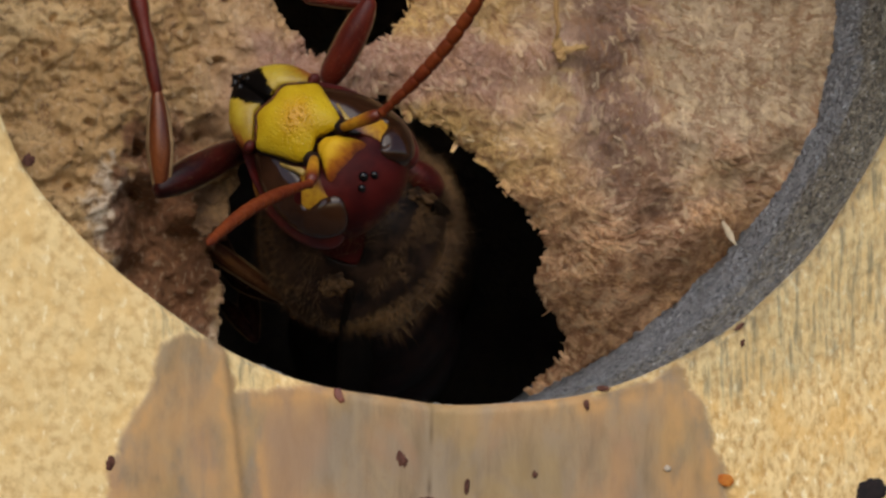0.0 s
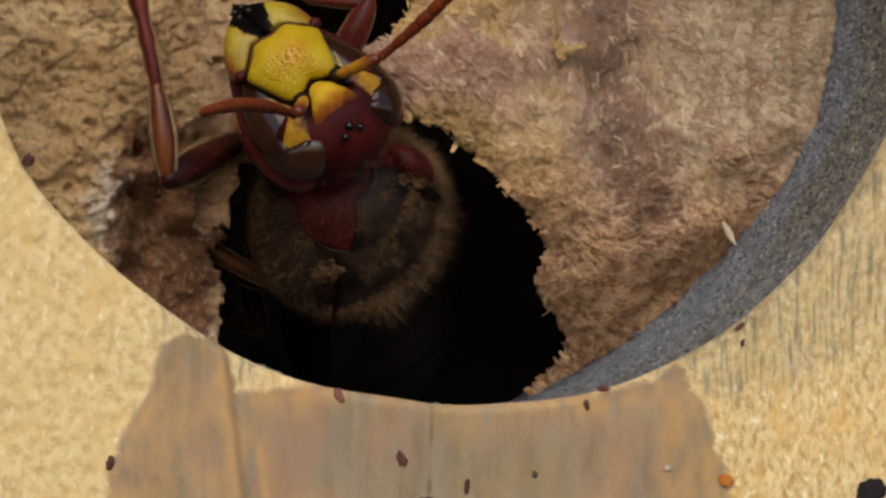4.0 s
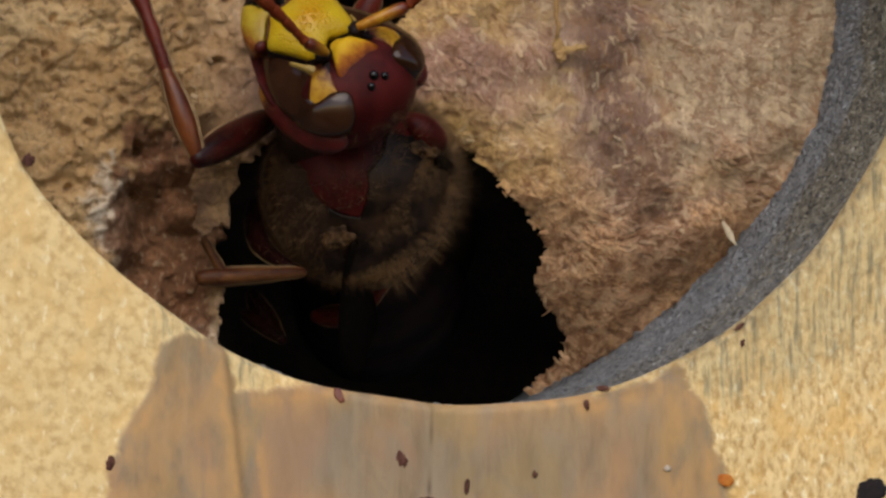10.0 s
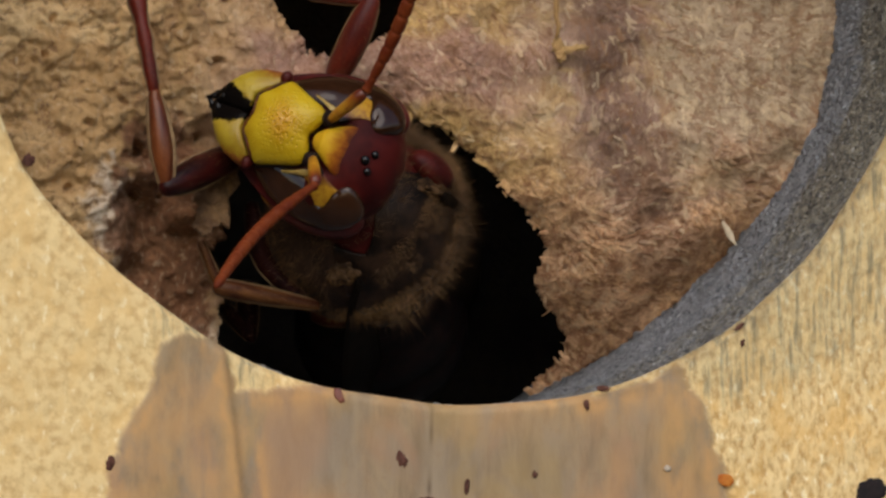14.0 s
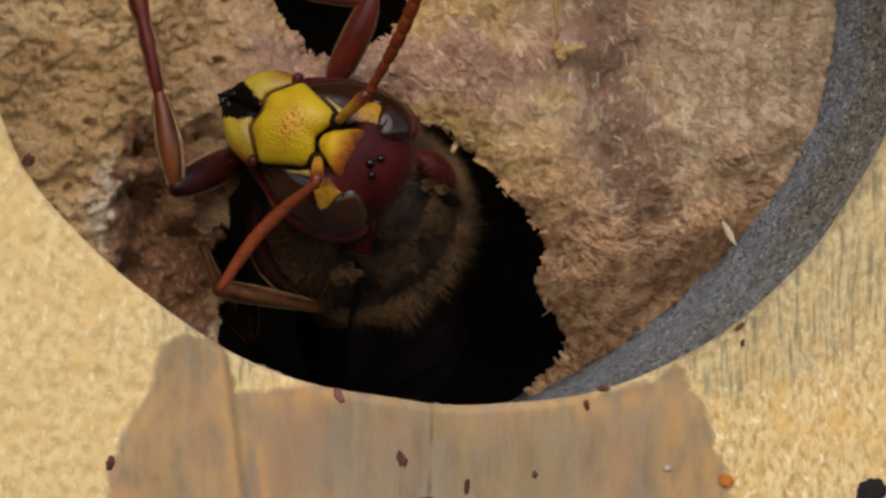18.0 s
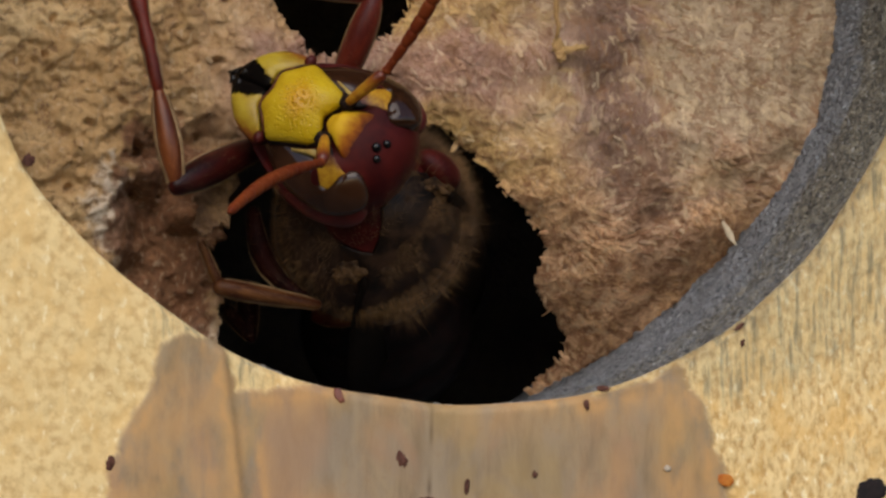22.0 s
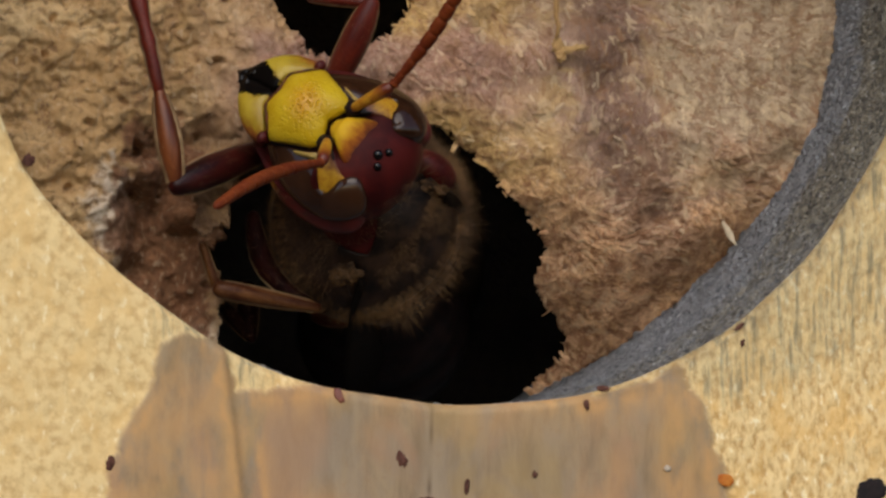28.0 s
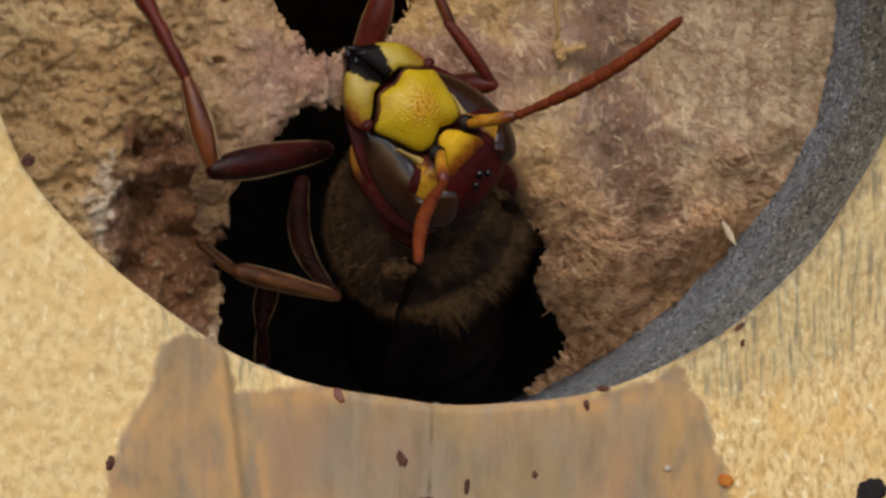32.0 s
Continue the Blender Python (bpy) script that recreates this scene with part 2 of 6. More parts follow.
def clypeus_mat():
    m, nt, b = base("yellow_clypeus", 0.26, spec=0.28)
    v = coords(nt)
    tc = nt.nodes.new("ShaderNodeTexCoord")
    ln = nt.nodes.new("ShaderNodeVectorMath")
    ln.operation = "LENGTH"
    nt.links.new(tc.outputs["Object"], ln.inputs[0])
    mid = ramp(nt, maths(nt, "ADD", ln.outputs["Value"], maths(nt, "MULTIPLY", noise_at(nt, v, 1.5, 3), 22 * U)), 62 * U, 12 * U)
    c = mix_rgb(nt, ramp(nt, noise_at(nt, v, 0.9, 3), 0.35, 0.65), (0.40, 0.245, 0.005), (0.47, 0.315, 0.012))
    c = mix_rgb(nt, maths(nt, "MULTIPLY", mid, 0.8), c, (0.45, 0.195, 0.003))
    nt.links.new(c, b.inputs["Base Color"])
    vo = nt.nodes.new("ShaderNodeTexVoronoi")
    nt.links.new(v, vo.inputs["Vector"])
    vo.inputs["Scale"].default_value = 8.0
    dents = maths(nt, "ADD", ramp(nt, vo.outputs["Distance"], 0.0, 0.55), maths(nt, "MULTIPLY", noise_at(nt, v, 2.2, 2), 1.2))
    bump(nt, b, maths(nt, "MULTIPLY", dents, maths(nt, "ADD", 0.35, mid)), 0.05)
    return m


def skull_mat(name, shield):
    """Dark red head; the frontal shield between the antennae is yellow and fades to red."""
    m, nt, b = base(name, 0.48, spec=0.09)
    v = coords(nt)
    c = mix_rgb(nt, ramp(nt, noise_at(nt, v, 1.0, 4), 0.35, 0.65), (0.030, 0.0030, 0.0030), (0.062, 0.0060, 0.0048))
    if shield:
        tc = nt.nodes.new("ShaderNodeTexCoord")
        sp = nt.nodes.new("ShaderNodeSeparateXYZ")
        nt.links.new(tc.outputs["Object"], sp.inputs[0])
        nz = maths(nt, "MULTIPLY", maths(nt, "SUBTRACT", noise_at(nt, coords(nt, (1.3, 0.6, 1)), 3.4, 5), 0.5), 34 * U)
        c = mix_rgb(nt, ramp(nt, maths(nt, "ADD", sp.outputs[1], nz), 136 * U, 102 * U), c, (0.30, 0.085, 0.007))
        c = mix_rgb(nt, ramp(nt, maths(nt, "ADD", sp.outputs[1], nz), 118 * U, 90 * U), c, (0.50, 0.29, 0.012))
    nt.links.new(c, b.inputs["Base Color"])
    bump(nt, b, noise_at(nt, v, 18, 3), 0.012)
    return m


def sinus_mat():
    """Yellow towards the eye, dark red beside the antenna."""
    m, nt, b = base("red_to_yellow_sinus", 0.4, spec=0.3)
    v = coords(nt)
    tc = nt.nodes.new("ShaderNodeTexCoord")
    sp = nt.nodes.new("ShaderNodeSeparateXYZ")
    nt.links.new(tc.outputs["Object"], sp.inputs[0])
    n = noise_at(nt, v, 4.0, 5)
    far = maths(nt, "ADD", maths(nt, "ABSOLUTE", sp.outputs[0]), maths(nt, "MULTIPLY", maths(nt, "SUBTRACT", n, 0.5), 40 * U))
    c = mix_rgb(nt, ramp(nt, n, 0.35, 0.65), (0.34, 0.145, 0.008), (0.45, 0.235, 0.014))
    c = mix_rgb(nt, ramp(nt, far, 84 * U, 54 * U), c, (0.075, 0.010, 0.006))
    nt.links.new(c, b.inputs["Base Color"])
    bump(nt, b, noise_at(nt, v, 16, 3), 0.008)
    return m


def mandible_mat():
    m, nt, b = base("yellow_mandible_black_teeth", 0.32, spec=0.4)
    v = coords(nt)
    tc = nt.nodes.new("ShaderNodeTexCoord")
    sp = nt.nodes.new("ShaderNodeSeparateXYZ")
    nt.links.new(tc.outputs["Object"], sp.inputs[0])
    nz = maths(nt, "MULTIPLY", maths(nt, "SUBTRACT", noise_at(nt, v, 5.0, 5), 0.5), 36 * U)
    edge = maths(nt, "ADD", maths(nt, "ADD", maths(nt, "ABSOLUTE", sp.outputs[0]), maths(nt, "MULTIPLY", sp.outputs[1], 0.42)), nz)
    black = ramp(nt, edge, -13 * U, -20 * U)
    c = mix_rgb(nt, ramp(nt, noise_at(nt, v, 1.2, 3), 0.35, 0.65), (0.275, 0.170, 0.009), (0.365, 0.255, 0.018))
    c = mix_rgb(nt, ramp(nt, maths(nt, "ADD", maths(nt, "ABSOLUTE", sp.outputs[0]), nz), 66 * U, 92 * U), c, (0.20, 0.045, 0.010))
    c = mix_rgb(nt, black, c, (0.004, 0.003, 0.0025))
    nt.links.new(maths(nt, "SUBTRACT", 0.32, maths(nt, "MULTIPLY", black, 0.22)), b.inputs["Roughness"])
    nt.links.new(maths(nt, "SUBTRACT", 0.4, maths(nt, "MULTIPLY", black, 0.36)), b.inputs["Specular IOR Level"])
    nt.links.new(c, b.inputs["Base Color"])
    bump(nt, b, maths(nt, "MULTIPLY", noise_at(nt, v, 9, 4), maths(nt, "SUBTRACT", 1.0, maths(nt, "MULTIPLY", black, 0.6))), 0.03)
    return m


M_CLYPEUS, M_SKULL, M_SHIELD, M_MANDIBLE = clypeus_mat(), skull_mat("dark_red_head", False), skull_mat("yellow_to_red_shield", True), mandible_mat()


# ---- mesh helpers ----
def finish(name, bm, material, parent=None, label="", smooth=True):
    me = bpy.data.meshes.new(name)
    bm.normal_update()
    bm.to_mesh(me)
    bm.free()
    if smooth:
        me.polygons.foreach_set("use_smooth", [True] * len(me.polygons))
    me.materials.append(material)
    ob = new(name, me)
    if parent:
        ob.parent = parent
    if label:
        ob["label"] = label
    return ob


def part(name, bm, material, parent, label="", smooth=True):
    return finish(name, bm, material, parent, label, smooth)


def sheet(name, co, faces, material, attrs=None, parent=None, smooth=True):
    me = bpy.data.meshes.new(name)
    me.from_pydata(co, [], faces)
    for k, vals in (attrs or {}).items():
        a = me.attributes.new(k, "FLOAT", "POINT")
        a.data.foreach_set("value", vals)
    me.update()
    if smooth:
        me.polygons.foreach_set("use_smooth", [True] * len(me.polygons))
    me.materials.append(material)
    ob = new(name, me)
    if parent:
        ob.parent = parent
    return ob


def step(a, b, x):
    t = min(1.0, max(0.0, (x - a) / (b - a)))
    return t * t * (3 - 2 * t)


def inside(x, z, poly):
    """Signed distance to a polygon: negative within."""
    d, odd = 1e9, False
    n = len(poly)
    for i in range(n):
        ax, az = poly[i]
        bx, bz = poly[(i + 1) % n]
        ex, ez, wx, wz = bx - ax, bz - az, x - ax, z - az
        k = max(0.0, min(1.0, (wx * ex + wz * ez) / (ex * ex + ez * ez)))
        d = min(d, math.hypot(wx - ex * k, wz - ez * k))
        if (az > z) != (bz > z) and x < ax + (z - az) * ex / ez:
            odd = not odd
    return -d if odd else d


def blob(bm, centre, semi, turn=None, u=24, v=16, power=1.0, lump=0.0, seed=0.0):
    """A superellipsoid added to bm."""
    got = bmesh.ops.create_uvsphere(bm, u_segments=u, v_segments=v, radius=1.0)["verts"]
    for w in got:
        p = w.co.copy()
        if power != 1.0:
            p = Vector([math.copysign(abs(c) ** power, c) for c in p])
        if lump:
            p *= 1 + lump * noise.noise(p * 2.3 + Vector((seed, seed, seed)))
        p = Vector((p.x * semi[0], p.y * semi[1], p.z * semi[2]))
        if turn:
            p = turn @ p
        w.co = (p + Vector(centre)) * U
    return got


def tube(bm, points, radii, n=12, flat=1.0, cap=True):
    """A rod with a round section through the points (working units)."""
    pts = [Vector(p) for p in points]
    rings = []
    side = Vector((1, 0, 0))
    for i, p in enumerate(pts):
        d = (pts[min(i + 1, len(pts) - 1)] - pts[max(i - 1, 0)]).normalized()
        a = side - d * side.dot(d)
        if a.length < 0.2:
            a = Vector((0, 1, 0)) - d * d.y
        a.normalize()
        side = a
        b = d.cross(a)
        rings.append([bm.verts.new((p + (a * math.cos(t) + b * math.sin(t) * flat) * radii[i]) * U) for t in [math.tau * k / n for k in range(n)]])
    for r0, r1 in zip(rings, rings[1:]):
        for k in range(n):
            bm.faces.new((r0[k], r0[(k + 1) % n], r1[(k + 1) % n], r1[k]))
    if cap:
        bm.faces.new(rings[0][::-1])
        bm.faces.new(rings[-1])
    return rings


def glide(keys, t):
    """The point at t (0 to 1) of a smooth curve through the keys."""
    q = t * (len(keys) - 1)
    i = min(len(keys) - 2, int(q))
    p0, p1, p2, p3 = (Vector(keys[max(0, min(len(keys) - 1, i + j))]) for j in (-1, 0, 1, 2))
    w = q - i
    return 0.5 * (2 * p1 + (p2 - p0) * w + (2 * p0 - 5 * p1 + 4 * p2 - p3) * w * w + (3 * p1 - p0 - 3 * p2 + p3) * w ** 3)


def plate(bm, outline, height, thick, rings=7):
    """A domed plate: a closed outline in x, y and a height over it, with an edge and a flat back (working units)."""
    cx = sum(p[0] for p in outline) / len(outline)
    cy = sum(p[1] for p in outline) / len(outline)
    n = len(outline)
    loops = []
    for k in range(rings):
        s = 1 - k / rings
        loops.append([bm.verts.new(Vector((cx + (x - cx) * s, cy + (y - cy) * s, height(cx + (x - cx) * s, cy + (y - cy) * s, s))) * U) for x, y in outline])
    top = bm.verts.new(Vector((cx, cy, height(cx, cy, 0.0))) * U)
    back = [bm.verts.new(Vector((x, y, height(x, y, 1.0) - thick)) * U) for x, y in outline]
    for a, b in zip(loops, loops[1:]):
        for i in range(n):
            bm.faces.new((a[i], a[(i + 1) % n], b[(i + 1) % n], b[i]))
    for i in range(n):
        bm.faces.new((loops[-1][i], loops[-1][(i + 1) % n], top))
        bm.faces.new((back[i], back[(i + 1) % n], loops[0][(i + 1) % n], loops[0][i]))
    bm.faces.new(back[::-1])


def rounded(points, each=6):
    """A closed smooth curve through the points."""
    out, n = [], len(points)
    for i in range(n):
        p0, p1, p2, p3 = (Vector((*points[(i + k) % n], 0)) for k in (-1, 0, 1, 2))
        for k in range(each):
            t = k / each
            q = 0.5 * (2 * p1 + (p2 - p0) * t + (2 * p0 - 5 * p1 + 4 * p2 - p3) * t * t + (3 * p1 - p0 - 3 * p2 + p3) * t ** 3)
            out.append((q.x, q.y))
    return out


def patch(bm, semi, keep, lift, thick, u=72, v=48):
    """A shell lying on an ellipsoid where keep(direction) holds."""
    outer, inner = {}, {}
    cells = []
    for j in range(v):
        for i in range(u):
            th, ph = math.pi * (j + 0.5) / v, math.tau * (i + 0.5) / u
            if keep(Vector((math.sin(th) * math.cos(ph), math.cos(th), math.sin(th) * math.sin(ph)))):
                cells.append((i, j))

    def vert(store, i, j, k):
        key = (i % u, j) if 0 < j < v else (0, j)
        if key not in store:
            th, ph = math.pi * j / v, math.tau * i / u
            d = Vector((math.sin(th) * math.cos(ph), math.cos(th), math.sin(th) * math.sin(ph)))
            store[key] = bm.verts.new(Vector((d.x * (semi[0] + k), d.y * (semi[1] + k), d.z * (semi[2] + k))) * U)
        return store[key]

    edges = {}
    for i, j in cells:
        ring = [(i, j), (i + 1, j), (i + 1, j + 1), (i, j + 1)]
        for store, k in ((outer, lift), (inner, lift - thick)):
            vs = []
            for a, b in ring:
                w = vert(store, a, b, k)
                if w not in vs:
                    vs.append(w)
            if len(vs) > 2:
                bm.faces.new(vs if store is outer else vs[::-1])
        for a, b in zip(ring, ring[1:] + ring[:1]):
            ka, kb = (a[0] % u, a[1]), (b[0] % u, b[1])
            if (kb, ka) in edges:
                del edges[(kb, ka)]
            else:
                edges[(ka, kb)] = 1
    for ka, kb in edges:
        if ka in outer and kb in outer and outer[ka] is not outer[kb]:
            bm.faces.new((outer[kb], outer[ka], inner[ka], inner[kb]))
    bmesh.ops.recalc_face_normals(bm, faces=bm.faces)


# ---- the board with its bored hole ----
SKIN_A = [(-11.1, -19.6), (-10.9, -17.8), (-9.75, -15.7), (-9.33, -14.2), (-8.5, -13.8), (-7.18, -14.2), (-6.9, -15.7), (-6.4, -19.6), (-6.2, -26.0), (-11.4, -26.0)]
SKIN_B = [(-7.0, -15.7), (-4.9, -15.55), (-3.2, -15.3), (-0.4, -15.2), (2.3, -15.3), (4.3, -15.6), (5.4, -15.6), (6.6, -15.25), (7.2, -15.12), (7.75, -14.75), (8.15, -14.55), (8.45, -15.0), (8.9, -15.75), (9.2, -16.8), (9.76, -18.4), (9.9, -20.0), (10.4, -26.0), (-6.2, -26.0)]


def worn(a):
    """How far the rim has worn off the true circle, in millimetres, by the angle."""
    d = math.degrees(a) % 360
    return -0.24 * math.exp(-((d - 231) / 15) ** 2) - 0.24 * math.exp(-((d - 263) / 15) ** 2) - 0.34 * math.exp(-((d - 203) / 10) ** 2) + 0.10 * math.exp(-((d - 300) / 8) ** 2)


def build_board():
    turns, hr = 960, HR / MM
    radii = [hr + 0.10 * k for k in range(100)] + [hr + 10.5 + 1.0 * k for k in range(8)] + [hr + 20 + 5 * k for k in range(5)]
    co, skin, stain, warm, crack_rim_shade, soft, slate, faces = [], [], [], [], [], [], [], []
    for i, r in enumerate(radii):
        for j in range(turns):
            a = math.tau * j / turns
            wob = 0.10 * noise.noise(Vector((math.cos(a) * 6, math.sin(a) * 6, 1.7)))
            rr = r + wob * max(0.0, 1 - i / 12) + worn(a) * max(0.0, 1 - i / 60)
            if i >= 108:                                     # the board is square at its outer edge
                rr *= 1 + (1 / max(abs(math.cos(a)), abs(math.sin(a))) - 1) * (i - 107) / 5
            x, z = HX / MM + rr * math.cos(a), HZ / MM + rr * math.sin(a)
            y, s, st, wm, ck = 0.0, 0.0, 0.0, 0.0, 0.0
            if z < 3 and i < 108:
                p = Vector((x, 0, z))
                jag = 0.35 * noise.fractal(p * 1.6, 1.0, 2.0, 3) + 0.12 * noise.noise(p * 7)
                d = min(inside(x + jag * 0.6, z + jag * 0.5, SKIN_A), inside(x + jag * 0.4, z + jag * 0.4, SKIN_B))
                s = step(0.09, -0.09, d)
                wm = max(math.exp(-abs(d + 0.35) / 0.55), math.exp(-((x + 6.35 + 0.12 * (z + 16)) / 0.30) ** 2), 0.8 * math.exp(-((x - 8.1) / 0.9) ** 2), 0.45 * step(-0.2, 0.5, noise.noise(p * 0.35)), 0.6 * step(-6.9, -7.6, x))
                rough = 0.045 * noise.noise(Vector((x * 2.4, 3.0, z * 1.2))) + 0.04 * noise.noise(Vector((x * 5, 1.0, z * 3.0)))
                y = -0.06 * s + rough * (1 - 0.85 * s) + 0.05 * noise.noise(p * 0.4)
                ck = 0.8 * math.exp(-((x + 0.38 + 0.05 * math.sin(z * 2)) / 0.045) ** 2) * step(-14, -15.5, z) * (0.45 + 0.55 * step(-0.3, 0.3, noise.noise(Vector((3, 1, z * 1.3)))))
                ck = max(ck, 0.42 * math.exp(-((x + 6.98 + 0.13 * (z + 16)) / 0.12) ** 2) * step(-14.2, -14.8, z))
                # dark smudge outside the right rim, its contact shading painted in
                ck = max(ck, 0.40 * step(0.75, 0.0, rr - hr + 0.5 * noise.noise(p * 1.5)) * step(4, 8, x))
                y += 0.10 * ck
                st = step(-17.5, -9, z) * step(7, 11, x) + step(4.0, 0.5, rr - hr) * step(7.5, 9.5, x) * step(-18, -14, z) + 0.8 * step(3, 1, abs(x + 7.5)) * step(1.6, 0.2, rr - hr)
            y += 0.28 * max(0.0, 1 - i / 3.0) ** 2           # broken arris
            co.append((x * MM, y * MM, z * MM))
            skin.append(s)
            stain.append(st)
            warm.append(wm)
            crack_rim_shade.append(ck)
            soft.append(step(-3.0, -9.0, x))
            slate.append(0.4 * math.exp(-((x + 7.7) / 0.55) ** 2) * step(-16.6, -18.4, z))
    n = len(radii)
    for i in range(n - 1):
        for j in range(turns):
            k = (j + 1) % turns
            faces.append((i * turns + j, i * turns + k, (i + 1) * turns + k, (i + 1) * turns + j))
    back = len(co)                                          # outer edge and the back of the board
    for edge, y in ((radii[-1], 18.0), (hr + 0.7, 18.0)):
        for j in range(turns):
            a = math.tau * j / turns
            r = edge / max(abs(math.cos(a)), abs(math.sin(a))) if edge > hr + 1 else edge
            co.append(((HX / MM + r * math.cos(a)) * MM, y * MM, (HZ / MM + r * math.sin(a)) * MM))
            for vals in (skin, stain, warm, crack_rim_shade, soft, slate):
                vals.append(0.0)
    for j in range(turns):
        k = (j + 1) % turns
        faces.append(((n - 1) * turns + j, (n - 1) * turns + k, back + k, back + j))
        faces.append((back + j, back + k, back + turns + k, back + turns + j))
    board = sheet("wall_front", co, faces, M_FACE, {"skin": skin, "stain": stain, "warm": warm, "crack_rim_shade": crack_rim_shade, "smooth": soft, "slate": slate})
    tagged(board, "pale gnawed pine board with patches of weathered brown skin", "wall", kind="structure")

    co, rim, faces = [], [], []                             # the bore itself, worn grey
    deep = [0.26 + 0.12 * k for k in range(150)] + [18.3 + 0.5 * k for k in range(9)]
    for i, y in enumerate(deep):
        for j in range(turns):
            a = math.tau * j / turns
            q = Vector((math.cos(a) * 17, y, math.sin(a) * 17))
            r = hr + 0.02 + 0.12 * noise.fractal(q * 1.1, 1.0, 2.0, 3) * min(1.0, i / 6) + 0.13 * noise.fractal(q * 3.6, 0.6, 2.0, 3) * min(1.0, i / 5)
            r += 0.10 * noise.fractal(Vector((q.x * 0.25, y * 2.4, q.z * 0.25)), 0.9, 2.0, 3) * min(1.0, i / 8)   # rings left by the drill
            if i < 14:
                r += 0.10 * noise.noise(Vector((math.cos(a) * 6, math.sin(a) * 6, 1.7))) * (1 - i / 14)
            r += worn(a)
            co.append(((HX / MM + r * math.cos(a)) * MM, y * MM, (HZ / MM + r * math.sin(a)) * MM))
            rim.append(step(9.0, 4.5, y + 2.2 * noise.noise(q * 0.3) + 0.8 * noise.noise(q * 1.5)) * (0.45 + 0.55 * step(-0.72, -0.45, math.sin(a))))
    for i in range(len(deep) - 1):
        for j in range(turns):
            k = (j + 1) % turns
            faces.append((i * turns + k, i * turns + j, (i + 1) * turns + j, (i + 1) * turns + k))
    bore = sheet("wall_bore", co, faces, M_BORE, {"rim": rim})
    tagged(bore, "weathered grey inner wall of the bored hole", "wall", kind="structure")


def slab(name, lo, hi, label):
    bm = bmesh.new()
    bmesh.ops.create_cube(bm, size=1.0)
    for w in bm.verts:
        w.co = Vector([(a + b) / 2 + (b - a) * c for a, b, c in zip(lo, hi, w.co)]) * MM
    bmesh.ops.bevel(bm, geom=bm.edges[:], offset=0.8 * MM, segments=2, affect="EDGES")
    return tagged(finish(name, bm, M_BOX, smooth=False), label, "wall", kind="structure")


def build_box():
    """Plain added sides, unseen themselves, that close the dark cavity behind the board."""
    slab("wall_left", (-46, 18.5, -46), (-34, 96, 46), "added dark side that closes the cavity")
    slab("wall_right", (34, 18.5, -46), (46, 96, 46), "added dark side that closes the cavity")
    slab("wall_back", (-33.9, 84, -33.9), (33.9, 96, 33.9), "added dark back that closes the cavity")
    slab("floor", (-33.9, 18.5, -46), (33.9, 96, -34), "added dark floor that closes the cavity")
    slab("ceiling", (-33.9, 18.5, 34), (33.9, 96, 46), "added dark top that closes the cavity")


# ---- nest paper that narrows the hole ----
MOUTH = [(1.0, -4.4), (1.8, -5.05), (3.25, -5.5), (4.5, -6.45), (5.7, -7.6), (6.9, -8.7), (7.25, -9.45), (7.2, -10.5), (7.9, -11.4), (8.9, -12.2), (9.05, -12.9), (8.6, -13.5), (8.2, -14.1), (8.3, -17.5),
         (-3.0, -17.5), (-5.4, -15.6), (-5.1, -13.9), (-4.95, -12.7), (-5.0, -11.2), (-5.3, -10.6), (-5.6, -10.1), (-4.85, -9.4), (-4.8, -8.2), (-4.25, -7.0), (-3.0, -6.0), (-2.15, -4.9), (-1.15, -4.85)]
VENT = [(-3.1, 0.8), (-3.1, -1.25), (-2.6, -2.0), (-2.05, -2.4), (-2.0, -3.0), (-0.95, -2.9), (-0.1, -2.5), (0.95, -2.25), (1.85, -1.2), (1.95, 0.8)]


def paper_depth(x, z):
    t = -8.5 - z
    left, right = 10.2 + 0.1 * max(0.0, -9 - z), 10.6 + 0.65 * (t + math.sqrt(t * t + 4))
    y = left + (right - left) * step(-4.5, 2.0, x)
    y -= (0.5 + 0.7 * step(-10.0, -5.0, z) - 0.5 * step(-4.0, 0.0, z)) * step(10.5, 16.6, math.hypot(x - 0.25, z - 0.88)) * step(3.0, 9.0, x)
    p = Vector((x, 3.0, z))
    wx, wz = x + 1.2 * noise.noise(p * 0.8), z + 1.2 * noise.noise(p * 0.8 + Vector((7, 1, 2)))
    return y + 1.9 * (1 - step(0.2, 1.35, math.hypot((wx + 6.9) / 1.95, (wz + 9.7) / 4.2)))


